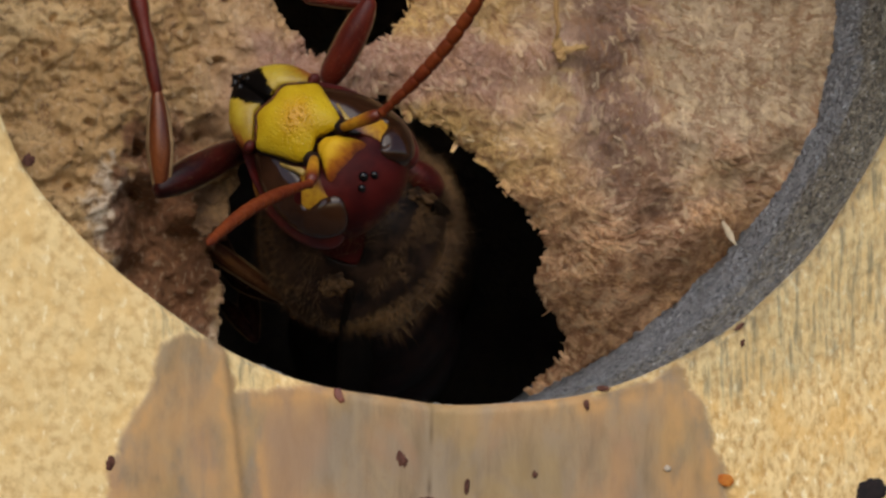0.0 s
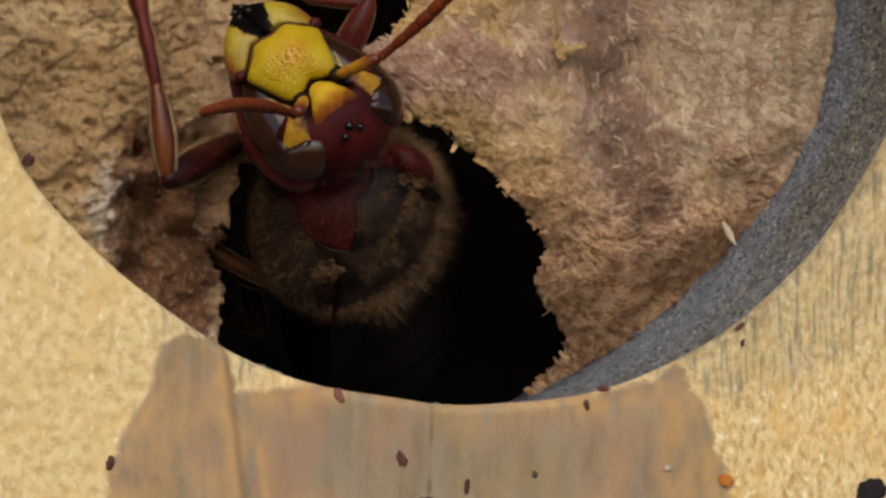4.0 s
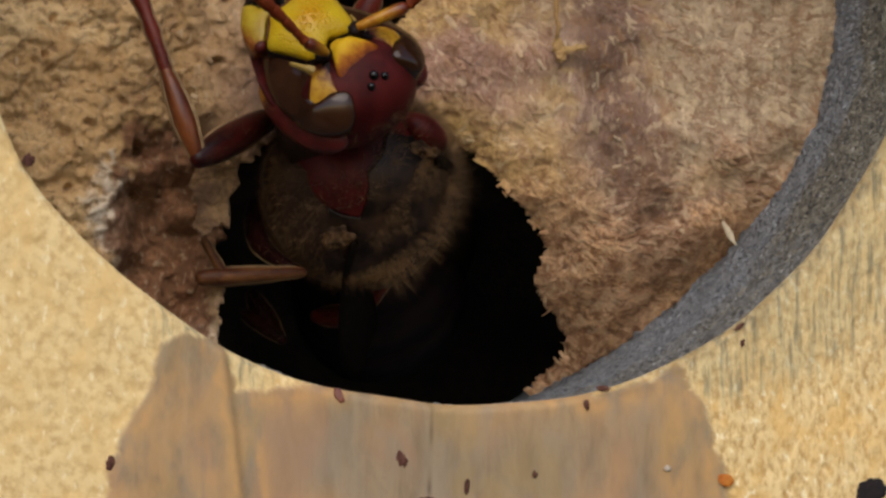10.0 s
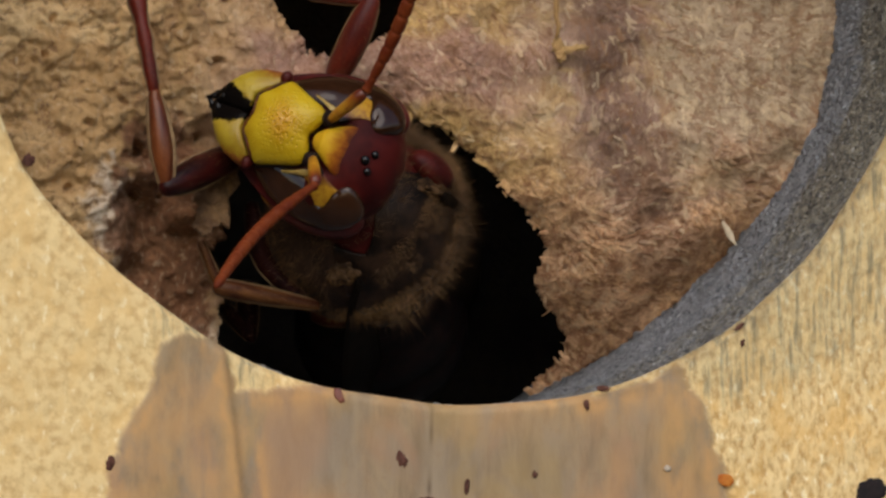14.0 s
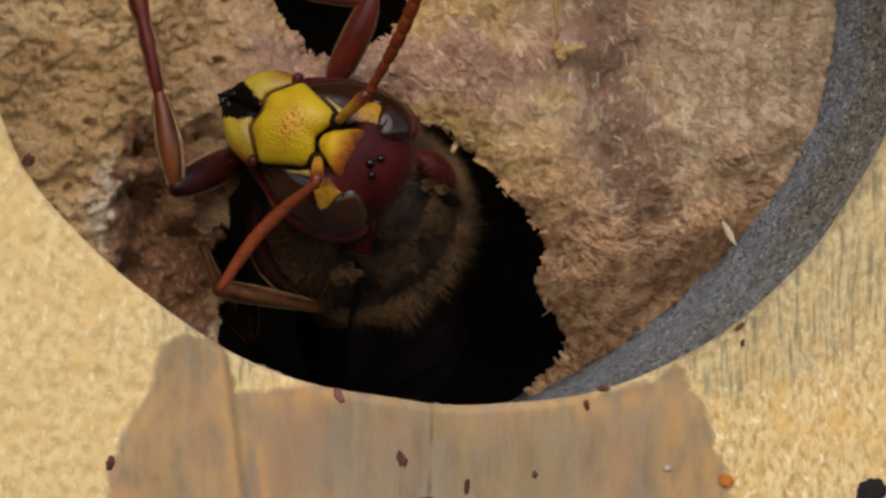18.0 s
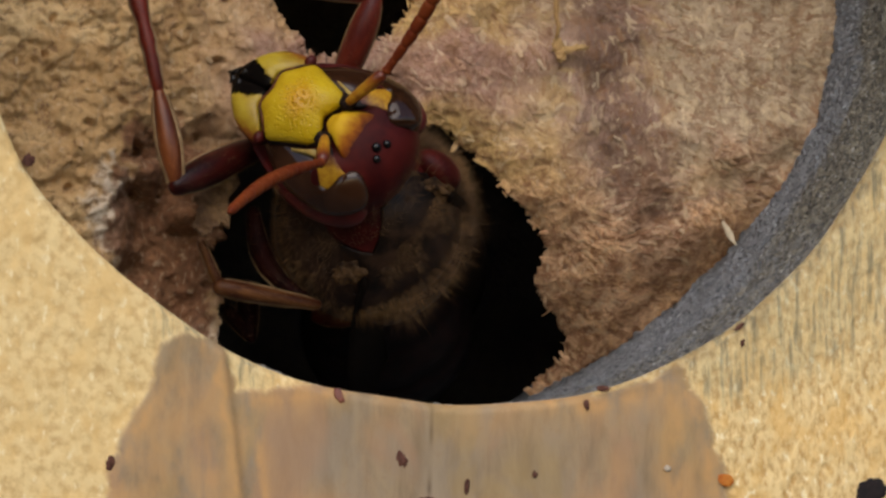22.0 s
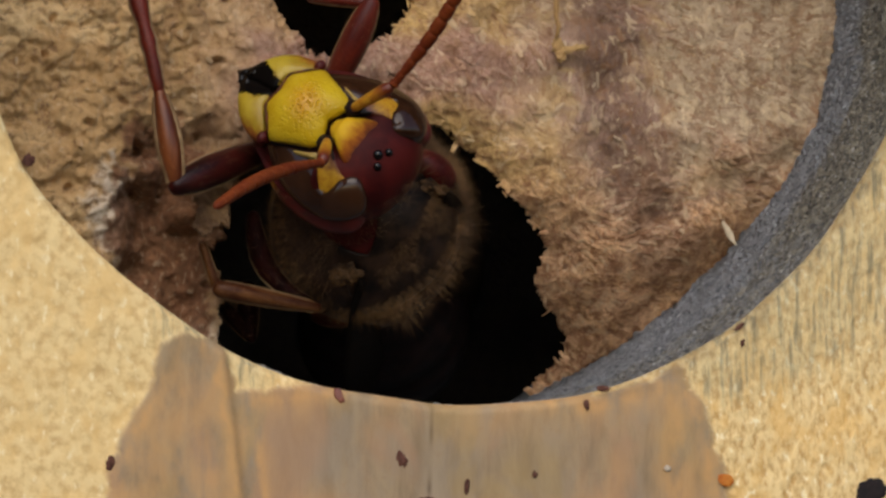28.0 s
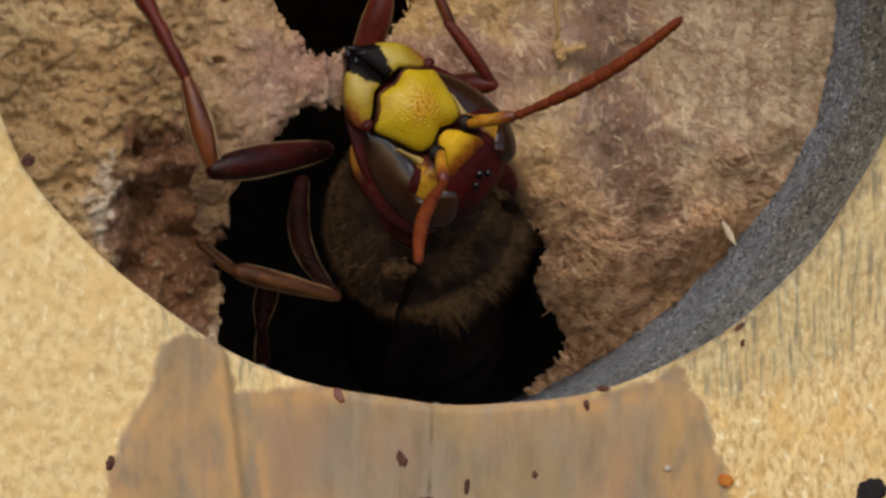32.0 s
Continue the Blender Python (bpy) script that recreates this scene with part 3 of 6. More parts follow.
def paper_layer(envelope, lo, hi, label, seed):
    res, bottom, top = 0.07, -16.4, 6.0
    nx, nz = int((hi - lo) / res), int((top - bottom) / res)
    index, co, faces = {}, [], []
    at = {k: [] for k in ("side", "tan", "grey", "rust", "rose", "pale", "pocket", "chalk", "brown")}
    for j in range(nz):
        for i in range(nx):
            x, z = lo + i * res, bottom + j * res
            if math.hypot(x - 0.25, z - 0.88) > 17.16:
                continue
            p = Vector((x, 0, z))
            coarse = noise.fractal(p * 0.45, 1.0, 2.0, 2)
            fine = noise.fractal(p * 2.3 + Vector((9, 0, 4)), 0.7, 2.1, 4)
            torn = 0.35 * noise.noise(Vector((z * 1.4, seed, 0))) + 0.12 * noise.noise(Vector((z * 6, seed, 0)))
            if (seed == 1 and x > hi - 0.6 + torn) or (seed == 2 and x < lo + 0.6 + torn):
                continue
            d = 9.0
            if -6.9 < x < 10 and z < 2:
                edge = 0.16 * noise.noise(p * 2.6) + 0.12 * noise.noise(p * 6.0) + 0.05 * noise.noise(p * 14)
                d = min(inside(x, z, MOUTH), inside(x, z, VENT)) + edge
                if d < 0:
                    continue
            side = step(-6.6, -3.0, x + 0.8 * coarse)
            ledge = noise.noise(Vector((x * 0.55 + 4, 2.0, z * 0.8)))
            y = paper_depth(x, z) + coarse * (0.26 + 0.19 * side) + fine * (0.05 + 0.11 * (1 - side)) + (0.17 * step(-0.08, 0.06, ledge + 0.25 * noise.noise(p * 1.7)) + 0.17 * step(-0.05, 0.05, noise.noise(Vector((x * 0.9 + 1, 5.0, z * 1.3))) + 0.2 * noise.noise(p * 3))) * (1 - side)
            pit = noise.noise(p * 1.3 + Vector((3, 7, 1)))
            if side < 0.6 and pit > 0.50:
                y += 3.2 * (pit - 0.50)
            y += 0.8 * math.exp(-d / 0.7) * side + (0.25 if seed == 2 else 0.0)
            index[i, j] = len(co)
            co.append((x * MM, y * MM, z * MM))
            at["side"].append(side)
            at["tan"].append(side * step(3.0, 0.6, d + 1.2 * coarse) * step(-9.5, -7.0, z) * step(-0.5, 2.0, x))
            band = (x - 9.2) + 0.10 * (z + 4) - 0.42 * max(0.0, -5.5 - z) + 0.45 * coarse
            at["grey"].append(step(2.0, 0.6, abs(band) + 0.5 * fine) * step(-12.0, -8.5, z) * side)
            at["rose"].append(step(7.2, 5.4, x + coarse) * step(-5.2, -4.0, z + coarse) * step(-1.7, -2.8, z + coarse) * side)
            at["tan"][-1] = max(at["tan"][-1], 0.8 * step(7.0, 5.4, x + coarse) * step(-2.8, -1.7, z + coarse) * side)
            at["rose"][-1] = max(at["rose"][-1], 0.35 * step(1.5, -1.0, x) * side)
            at["pale"].append(step(10.2, 11.6, x + coarse) * step(-9.0, -5.0, z + 1.5 * coarse))
            at["rust"].append((0.9 - 0.45 * at["grey"][-1]) * step(-6.0, -9.4, z + 1.6 * coarse - 0.10 * max(0.0, x - 8.5)) * step(4, 6, x))
            wx, wz = x + 1.1 * noise.noise(p * 0.9) + 0.4 * noise.noise(p * 3), z + 1.1 * noise.noise(p * 0.9 + Vector((5, 5, 5)))
            at["chalk"].append(step(1.1, 0.5, math.hypot((x + 8.9 + 0.25 * (z + 8.8) + 0.7 * coarse) / 0.9, (z + 8.8) / 2.0) + 0.5 * fine))
            at["chalk"][-1] = max(at["chalk"][-1], step(1.1, 0.5, math.hypot((x + 5.35 + 0.5 * coarse) / 0.62, (z + 13.2) / 1.1) + 0.4 * fine))
            at["brown"].append(step(-9.4, -7.6, x + 0.9 * coarse - 0.25 * (z + 5)) * step(-0.75, 0.05, noise.noise(p * 0.5 + Vector((2, 8, 3)))))
            # mask of the recess that gets the browner, shade-darkened colour
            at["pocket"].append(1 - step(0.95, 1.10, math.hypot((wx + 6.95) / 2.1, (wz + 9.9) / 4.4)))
    for (i, j), a in index.items():
        q = (a, index.get((i + 1, j)), index.get((i + 1, j + 1)), index.get((i, j + 1)))
        if None not in q:
            faces.append(q)
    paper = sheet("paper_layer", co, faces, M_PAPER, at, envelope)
    paper["label"] = label
    thick = paper.modifiers.new("thickness", "SOLIDIFY")
    thick.thickness, thick.offset = 0.25 * MM, -1.0
    return co, [v.normal.copy() for v in paper.data.vertices], at


def build_paper():
    envelope = tagged(new("nest_envelope"), "ragged hornet nest envelope of tan and brown chewed wood pulp", "nest")
    sheets = [paper_layer(envelope, -17.3, -0.6, "crumbly tan layer of nest paper", 1), paper_layer(envelope, -2.6, 17.6, "fibrous rose, grey and tan layer of nest paper", 2)]
    rnd = random.Random(4)                                   # chips of wood fibre stuck in the pulp
    co2, f2 = [], []
    zones = {k: [] for k in sheets[0][2]}
    for which, count in ((0, 1500), (1, 15000)):
        co, normals, at = sheets[which]
        for _ in range(count):
            a = rnd.randrange(len(co))
            if which == 1 and at["rust"][a] < 0.3 and rnd.random() < 0.45:
                continue
            n = normals[a] if normals[a].y < 0 else -normals[a]
            way = 1.9 * noise.noise(Vector(co[a]) * 300 + Vector((2, 9, 4))) + rnd.gauss(-0.8, 0.5)
            t = Vector((math.cos(way), rnd.gauss(0, 0.2), math.sin(way)))
            t = (t - n * t.dot(n)).normalized()
            b = n.cross(t)
            size = rnd.random() ** 2.2
            ln, wd = (0.12 + 0.50 * size) * MM, (0.022 + 0.075 * size) * rnd.uniform(0.7, 1.3) * MM
            if which == 0:
                ln *= 0.6
            c = Vector(co[a]) + n * rnd.uniform(-0.005, 0.03) * MM
            lift = n * rnd.uniform(-0.04, 0.02) * MM
            k = len(co2)
            for s, w in ((-1, 0.7), (0, 1.0), (1, 0.55)):
                o = c + t * ln * s * 0.5 + lift * (s * 0.5 + 0.5)
                co2 += [tuple(o + b * wd * w), tuple(o + n * min(wd, 0.06 * MM) * w * 0.25), tuple(o - b * wd * w)]
            for z in zones:
                zones[z] += [at[z][a]] * 9
            for s in (0, 3):
                for e in range(3):
                    f = (e + 1) % 3
                    f2.append((k + s + e, k + s + f, k + s + 3 + f, k + s + 3 + e))
            f2 += [(k, k + 2, k + 1), (k + 6, k + 7, k + 8)]
    fib = sheet("wood_fibre", co2, f2, M_CHIPS, zones, envelope, smooth=False)
    tagged(fib, "pale splinters of wood fibre bedded in the nest paper", kind="stuff")


def build_strand():
    """A straw-coloured fibre and its dab of pulp, stuck on the paper."""
    bm = bmesh.new()
    pts = [(6.72 + 0.02 * k + 0.03 * math.sin(k * 0.7), 10.1 + 0.02 * k, 1.4 - 0.36 * k) for k in range(11)]
    tube(bm, [Vector(p) * MM / U for p in pts], [5.6 - 0.1 * k for k in range(11)], 8)
    for x, z, w, h in ((6.92, -2.46, 0.24, 0.26), (7.30, -2.60, 0.42, 0.15), (7.75, -2.56, 0.38, 0.08), (7.02, -2.86, 0.14, 0.24)):
        blob(bm, (x * MM / U, 10.42 * MM / U, z * MM / U), (w * MM / U, 0.07 * MM / U, h * MM / U), Matrix.Rotation(radians(-12), 3, "Y"), 28, 18, 1.0, 0.5, x)
    for w in bm.verts:
        w.co.x += 0.00012 * noise.noise(w.co * 2600)
        w.co.z += 0.00012 * noise.noise(w.co * 2600 + Vector((4, 4, 4)))
    tagged(finish("straw_fibre", bm, M_STRAW), "straw-yellow plant fibre and dab of pulp on the nest paper", "fibre")


TONGUE = [(-6.25, -7.2), (-5.5, -6.9), (-4.75, -7.3), (-4.62, -7.9), (-5.05, -8.3), (-4.98, -8.9), (-5.08, -9.42), (-5.35, -9.30), (-5.62, -9.43), (-5.95, -9.66), (-6.17, -9.88), (-6.32, -9.4), (-6.22, -8.7), (-6.45, -8.0)]


def build_flap():
    """Torn tongue of paper by the mouth, curling forward at its points."""
    bm = bmesh.new()
    res, lo, hi = 0.055, (-6.8, -10.1), (-4.4, -6.8)
    grid = {}
    for i in range(int((hi[0] - lo[0]) / res)):
        for j in range(int((hi[1] - lo[1]) / res)):
            x, z = lo[0] + i * res, lo[1] + j * res
            p = Vector((x, 2.0, z))
            if inside(x, z, TONGUE) + 0.10 * noise.noise(p * 4) + 0.05 * noise.noise(p * 11) < 0:
                y = 9.35 - 0.45 * step(-8.6, -9.8, z) + 0.30 * noise.noise(p * 1.5) + 0.12 * noise.noise(p * 5) + 0.35 * abs(x + 5.55)
                grid[i, j] = bm.verts.new(Vector((x, y, z)) * MM)
    for (i, j), v in grid.items():
        q = [v, grid.get((i + 1, j)), grid.get((i + 1, j + 1)), grid.get((i, j + 1))]
        if None not in q:
            bm.faces.new(q)
    bmesh.ops.delete(bm, geom=[v for v in bm.verts if not v.link_faces], context="VERTS")
    flap = finish("paper_flap", bm, M_TORN)
    thick = flap.modifiers.new("thickness", "SOLIDIFY")
    thick.thickness = 0.12 * MM
    tagged(flap, "torn brown tongue of nest paper at the opening", "nest paper")


M_STRAW = speckled("golden_straw", (0.35, 0.20, 0.072), (0.47, 0.295, 0.115), 0.8, 0.85, 0.08, fine=5)
M_TORN = speckled("brown_nest_paper", (0.105, 0.052, 0.022), (0.235, 0.130, 0.054), 1.4, 0.85, 0.14, fine=5)


M_REDSPECK = speckled("red_speck", (0.14, 0.04, 0.03), (0.25, 0.08, 0.04), 4, 0.4)


def build_specks():
    def speck(x, z, w, h, turn, material, label, y=-0.10, lump=0.5):
        bm = bmesh.new()
        blob(bm, (0, 0, 0), (1, 1, 1), u=28, v=18, lump=lump, seed=x)
        for v in bm.verts:
            p = v.co / U
            p = Matrix.Rotation(radians(turn), 3, "Y") @ Vector((p.x * w, p.y * 0.02, p.z * h))
            v.co = (p + Vector((x, y, z))) * MM
        tagged(finish("speck", bm, material), label, "debris", group="specks on the board")
    speck(-1.33, -17.83, 0.16, 0.26, -25, M_DARKSPECK, "dark red-brown speck stuck on the weathered board", -0.085)
    speck(4.94, -15.95, 0.09, 0.16, -10, M_DARKSPECK, "dark speck stuck on the weathered board", -0.085)
    speck(3.16, -18.28, 0.08, 0.10, 0, M_DARKSPECK, "small dark speck on the weathered board", -0.085)
    speck(0.86, -18.72, 0.08, 0.24, 5, M_DARKSPECK, "narrow dark speck on the weathered board", -0.085)
    speck(-0.48, -19.15, 0.28, 0.08, 0, M_DARKSPECK, "flat dark speck on the weathered board", -0.085)
    speck(-10.97, -18.12, 0.13, 0.24, 20, M_DARKSPECK, "brown speck at the edge of the weathered skin", -0.05)
    speck(-13.71, -8.40, 0.18, 0.20, 0, M_DARKSPECK, "dark speck on the gnawed pale wood", -0.02)
    speck(9.72, -18.37, 0.28, 0.20, 20, M_RUSTSPECK, "bright orange speck beside the gnawed wood", -0.1, 0.15)
    speck(14.85, -18.68, 0.55, 0.40, -20, M_BLOT, "black dried blot on the gnawed wood", -0.02, 0.3)
    speck(7.71, -18.02, 0.13, 0.10, 15, M_PALESPECK, "pale crumb on the weathered board", -0.085, 0.3)
    speck(-3.45, -15.80, 0.13, 0.24, -30, M_REDSPECK, "dull red smear on the lower edge of the hole", -0.10)
    speck(5.48, -15.42, 0.22, 0.10, 0, M_DARKSPECK, "dark speck at the lower edge of the hole", -0.2)

    speck(10.25, -13.25, 0.20, 0.07, -35, M_DARKSPECK, "dark crumb on the lip of the hole", -0.03)
    speck(10.35, -13.80, 0.07, 0.13, 20, M_DARKSPECK, "small brown speck beside the hole", -0.05)


SLIVER = (13.15, -8.5)


def build_splinter():
    """A pale sliver of wood caught in the paper by the bore."""
    bm = bmesh.new()
    pts = [(SLIVER[0] + 0.10 * k, paper_depth(*SLIVER) - 0.35 - 0.02 * k, SLIVER[1] - 0.17 * k) for k in range(6)]
    tube(bm, [Vector(p) * MM / U for p in pts], [2.0, 5.5, 7.0, 7.0, 5.0, 1.5], 8, 0.5)
    for w in bm.verts:
        w.co.x += 0.00006 * noise.noise(w.co * 3000)
    tagged(finish("wood_splinter", bm, M_SLIVER, smooth=False), "pale wood splinter stuck in the nest paper", "splinter")


M_SLIVER = speckled("pale_splinter", (0.48, 0.38, 0.26), (0.66, 0.56, 0.41), 2.0, 0.8, 0.03, fine=8, spec=0.2)


# ---- the hornet ----
def hairs(bm, n, semi, keep, length, rnd, back=Vector((0, -0.5, 0.2)), thick=1.3):
    made = 0
    while made < n:
        d = Vector((rnd.gauss(0, 1), rnd.gauss(0, 1), rnd.gauss(0, 1))).normalized()
        if not keep(d):
            continue
        made += 1
        root = Vector((d.x * semi[0], d.y * semi[1], d.z * semi[2]))
        tuft = Vector((noise.noise(d * 16), noise.noise(d * 16 + Vector((5, 1, 2))), noise.noise(d * 16 + Vector((2, 7, 4))))) * 0.7
        up = (d + back * rnd.uniform(0.2, 1.0) + tuft + Vector((rnd.gauss(0, 0.32), rnd.gauss(0, 0.32), rnd.gauss(0, 0.32)))).normalized()
        ln = length * rnd.uniform(0.35, 1.2) * (0.75 + 0.9 * abs(noise.noise(d * 4 + Vector((1, 1, 6)))))
        a = up.orthogonal().normalized()
        b = up.cross(a)
        mid = root + up * ln * 0.55
        tip = root + up * ln + back * ln * 0.25
        r0 = [bm.verts.new((root + (a * math.cos(t) + b * math.sin(t)) * thick) * U) for t in (0, 2.1, 4.2)]
        r1 = [bm.verts.new((mid + (a * math.cos(t) + b * math.sin(t)) * thick * 0.7) * U) for t in (0, 2.1, 4.2)]
        e = bm.verts.new(tip * U)
        for k in range(3):
            bm.faces.new((r0[k], r0[(k + 1) % 3], r1[(k + 1) % 3], r1[k]))
            bm.faces.new((r1[k], r1[(k + 1) % 3], e))


SK_C, SK_S = Vector((0, 42, -112)), (134, 160, 105)


def skull_z(x, y):
    q = 1 - abs(x / SK_S[0]) ** 2.3 - abs((y - SK_C.y) / SK_S[1]) ** 2.3
    return SK_C.z + SK_S[2] * max(0.0, q) ** (1 / 2.3)


def build_head(hornet):
    bm = bmesh.new()
    got = bmesh.ops.create_uvsphere(bm, u_segments=64, v_segments=44, radius=1.0)["verts"]
    for w in got:
        d = w.co.normalized()
        k = (abs(d.x) ** 2.3 + abs(d.y) ** 2.3 + abs(d.z) ** 2.3) ** (-1 / 2.3)
        p = Vector((d.x * SK_S[0], d.y * SK_S[1], d.z * SK_S[2])) * k + SK_C
        p.z -= 30 * step(92, 60, p.y) * step(-110, -60, p.z)    # the face falls away below the antennae
        if p.z < -80:                                        # flat underside towards the mouth
            p.z = -80 + (p.z + 80) * (1 - 0.65 * step(70, -50, p.y))
        p.x *= 1 - 0.14 * step(40, -70, p.y)
        if p.z > -70:                                        # furrows beside the frontal shield
            for sx in (-1, 1):
                p.z -= 12 * math.exp(-(((p.x - sx * 44) / 13) ** 2 + ((p.y - 96) / 24) ** 2))
        w.co = p * U
    head = part("head", bm, M_SKULL, hornet, "dark red head with a yellow frontal shield")

    half = [(0, -61), (18, -65), (36, -66), (52, -51), (68, -39), (78, -31), (80, -22), (74, -3), (66, 20), (57, 44), (46, 56), (31, 58), (16, 53), (0, 46)]
    ring = half + [(-x, y) for x, y in half[-2:0:-1]]
    bm = bmesh.new()
    plate(bm, rounded([(x * 1.0, y * 1.0 + (3 if y > 40 else 0)) for x, y in ring], 4), lambda x, y, s: -24 + 26 * max(0.0, 1 - (x / 84) ** 2) * max(0.0, 1 - ((y + 6) / 76) ** 2) + 9 * (1 - s ** 5) - 0.0018 * x * x, 14, rings=12)
    part("clypeus", bm, M_CLYPEUS, head, "shiny lemon-yellow clypeus with an orange centre")
    bm = bmesh.new()
    plate(bm, rounded([(x * 1.018, y * 1.018 + (5 if y > 50 else 0)) for x, y in ring], 4), lambda x, y, s: -30 + 24 * (1 - s ** 2.4) - 0.0018 * x * x + 0.10 * max(0, y), 40, rings=5)
    part("clypeus_seam", bm, M_SEAM, head, "black seam round the clypeus")
    bm = bmesh.new()                                         # raised lip along the lower edge
    lip = [(x, y) for x, y in rounded(ring, 4) if y < -34]
    lip = sorted(lip, key=lambda q: q[0])
    tube(bm, [(x, y - 0.5 + 1.6 * noise.noise(Vector((x * 0.12, y * 0.12, 3))), -23 + 26 * max(0.0, 1 - (x / 84) ** 2) * max(0.0, 1 - ((y + 6) / 76) ** 2) - 0.0018 * x * x + noise.noise(Vector((x * 0.2, 1, 3)))) for x, y in lip], [2.5 + 0.9 * noise.noise(Vector((x * 0.15, 7, 1))) for x, y in lip], 8)
    part("clypeus_lip", bm, M_LIP, head, "red-brown lip along the lower edge of the clypeus")
    bm = bmesh.new()
    shield = [(0, 60), (10, 62), (20, 72), (28, 88), (40, 106), (47, 124), (30, 144), (0, 150)]
    plate(bm, rounded(shield + [(-x, y) for x, y in shield[-2:0:-1]], 4), lambda x, y, s: skull_z(x, y) - 3 + 11 * (1 - s ** 3.0) * step(150, 84, y) + 3 * step(122, 100, y) - 11 * step(84, 66, y), 22, rings=10)
    part("frontal_shield", bm, M_SHIELD, head, "raised shield between the antennae, yellow fading to red")

    for sx in (-1, 1):
        bm = bmesh.new()                                     # compound eye, notched by the yellow sinus
        inner = [(82, -40, -66), (64, -12, -54), (55, 25, -52), (56, 55, -52), (73, 86, -50), (103, 113, -54), (92, 124, -47), (74, 129, -40), (59, 141, -38), (54, 153, -39), (55, 164, -48)]
        outer = [(82, -40, -66), (97, -24, -78), (116, 4, -88), (131, 42, -94), (137, 82, -96), (137, 118, -96), (128, 146, -94), (112, 170, -90), (90, 184, -82), (70, 180, -70), (55, 164, -48)]
        rows, across = [], 26
        for k in range(71):
            a, c = glide(inner, k / 70), glide(outer, k / 70)
            up = Vector((0.47, 0.40 * step(112, 165, a.y), 0.85)).normalized()
            rise = 0.25 * (c - a).length
            arc = [a + (c - a) * (0.5 - 0.5 * math.cos(math.pi * j / across)) + up * rise * math.sin(math.pi * j / across) for j in range(across + 1)]
            arc = [a - up * 22] + arc + [c - up * 22]
            rows.append([bm.verts.new(Vector((sx * p.x, p.y, p.z)) * U) for p in arc])
        for r0, r1 in zip(rows, rows[1:]):
            for j in range(len(r0) - 1):
                bm.faces.new((r0[j], r0[j + 1], r1[j + 1], r1[j]))
        bmesh.ops.remove_doubles(bm, verts=bm.verts, dist=0.2 * U)
        bmesh.ops.recalc_face_normals(bm, faces=bm.faces)
        part("compound_eye", bm, M_EYE, head, "large glossy brown kidney-shaped eye")
        bm = bmesh.new()                                     # yellow sinus in the notch of the eye
        tri = [(46, 64), (64, 62), (80, 84), (100, 100), (119, 116), (114, 133), (96, 143), (74, 147), (66, 126), (54, 106), (46, 84)]
        pts = rounded([(sx * x, y) for x, y in tri][::sx], 4)
        plate(bm, pts, lambda x, y, s: max(-58, skull_z(x, y) + 0.5) - 27 * step(94, 62, y) + 2 * (1 - s * s), 40, rings=8)
        part("eye_margin", bm, M_SINUS, head, "yellow patch in the notch of the eye")
        bm = bmesh.new()                                     # pale strip between clypeus and eye
        tri = [(59, 60), (66, 45), (73, 24), (76, 26), (71, 48), (68, 64), (65, 76), (57, 71)]
        pts = rounded([(sx * x, y) for x, y in tri][::sx], 4)
        plate(bm, pts, lambda x, y, s: -31 - 0.45 * max(0, abs(x) - 56) + 2 * (1 - s * s), 40, rings=4)
        part("eye_margin", bm, M_PALEYELLOW, head, "pale yellow strip along the eye")
        bm = bmesh.new()                                     # cheek below and behind the eye
        turn = Euler((radians(-3), radians(sx * 8), radians(sx * -4))).to_matrix()
        blob(bm, (sx * 92, 68, -124), (55, 108, 44), turn, 56, 40)
        part("cheek", bm, M_CHEEK, head, "orange-yellow cheek below the eye")
        bm = bmesh.new()                                     # black furrow behind the antenna
        run = [(35, 70), (44, 72), (56, 88), (66, 104), (62, 109), (50, 102), (40, 90)]
        pts = rounded([(sx * x, y) for x, y in run][::sx], 4)
        plate(bm, pts, lambda x, y, s: skull_z(x, y) + 1 - 14 * step(92, 66, y), 16, rings=3)
        part("antennal_furrow", bm, M_SEAM, head)
        bm = bmesh.new()                                     # socket ring
        blob(bm, (sx * 41, 77, -6), (16, 15, 11), None, 20, 12, 1.0, 0.15)
        part("antenna_socket", bm, M_SEAM, head)
        bm = bmesh.new()                                     # broad mandible closing over the mouth
        jaw = [(2, -80), (16, -77), (32, -77), (47, -66), (63, -53), (80, -45), (90, -52), (89, -70), (80, -96), (61, -118), (40, -135), (22, -148), (10, -158), (3, -163), (0, -144), (0, -120)]
        pts = rounded([(sx * x, y) for x, y in jaw][::sx], 4)
        plate(bm, pts, lambda x, y, s: -36 - 0.0030 * max(0, -70 - y) ** 2 - 0.0047 * max(0, abs(x) - 30) ** 2 + 5 * (1 - s ** 4) + 9 * (1 - ((abs(x) - 42) / 60) ** 2) - (3 if sx > 0 else 0), 26, rings=9)
        part("mandible", bm, M_MANDIBLE, head, "yellow mandible with a black toothed edge")
        for k, (x, y, z) in enumerate(((9, -138, -46), (6, -156, -57))):
            bm = bmesh.new()
            tube(bm, [(sx * (x + 7), y + 4, z - 2), (sx * (x + 1), y, z + 2), (sx * (x - 9), y - 9 - 7 * k, z + 3)], [9, 7, 0.5], 8)
            bmesh.ops.recalc_face_normals(bm, faces=bm.faces)
            part("tooth", bm, M_BLACK, head)
        bm = bmesh.new()                                     # hinge of the mandible
        blob(bm, (sx * 84, -43, -42), (13, 10, 12), None, 16, 12, 1.0, 0.15)
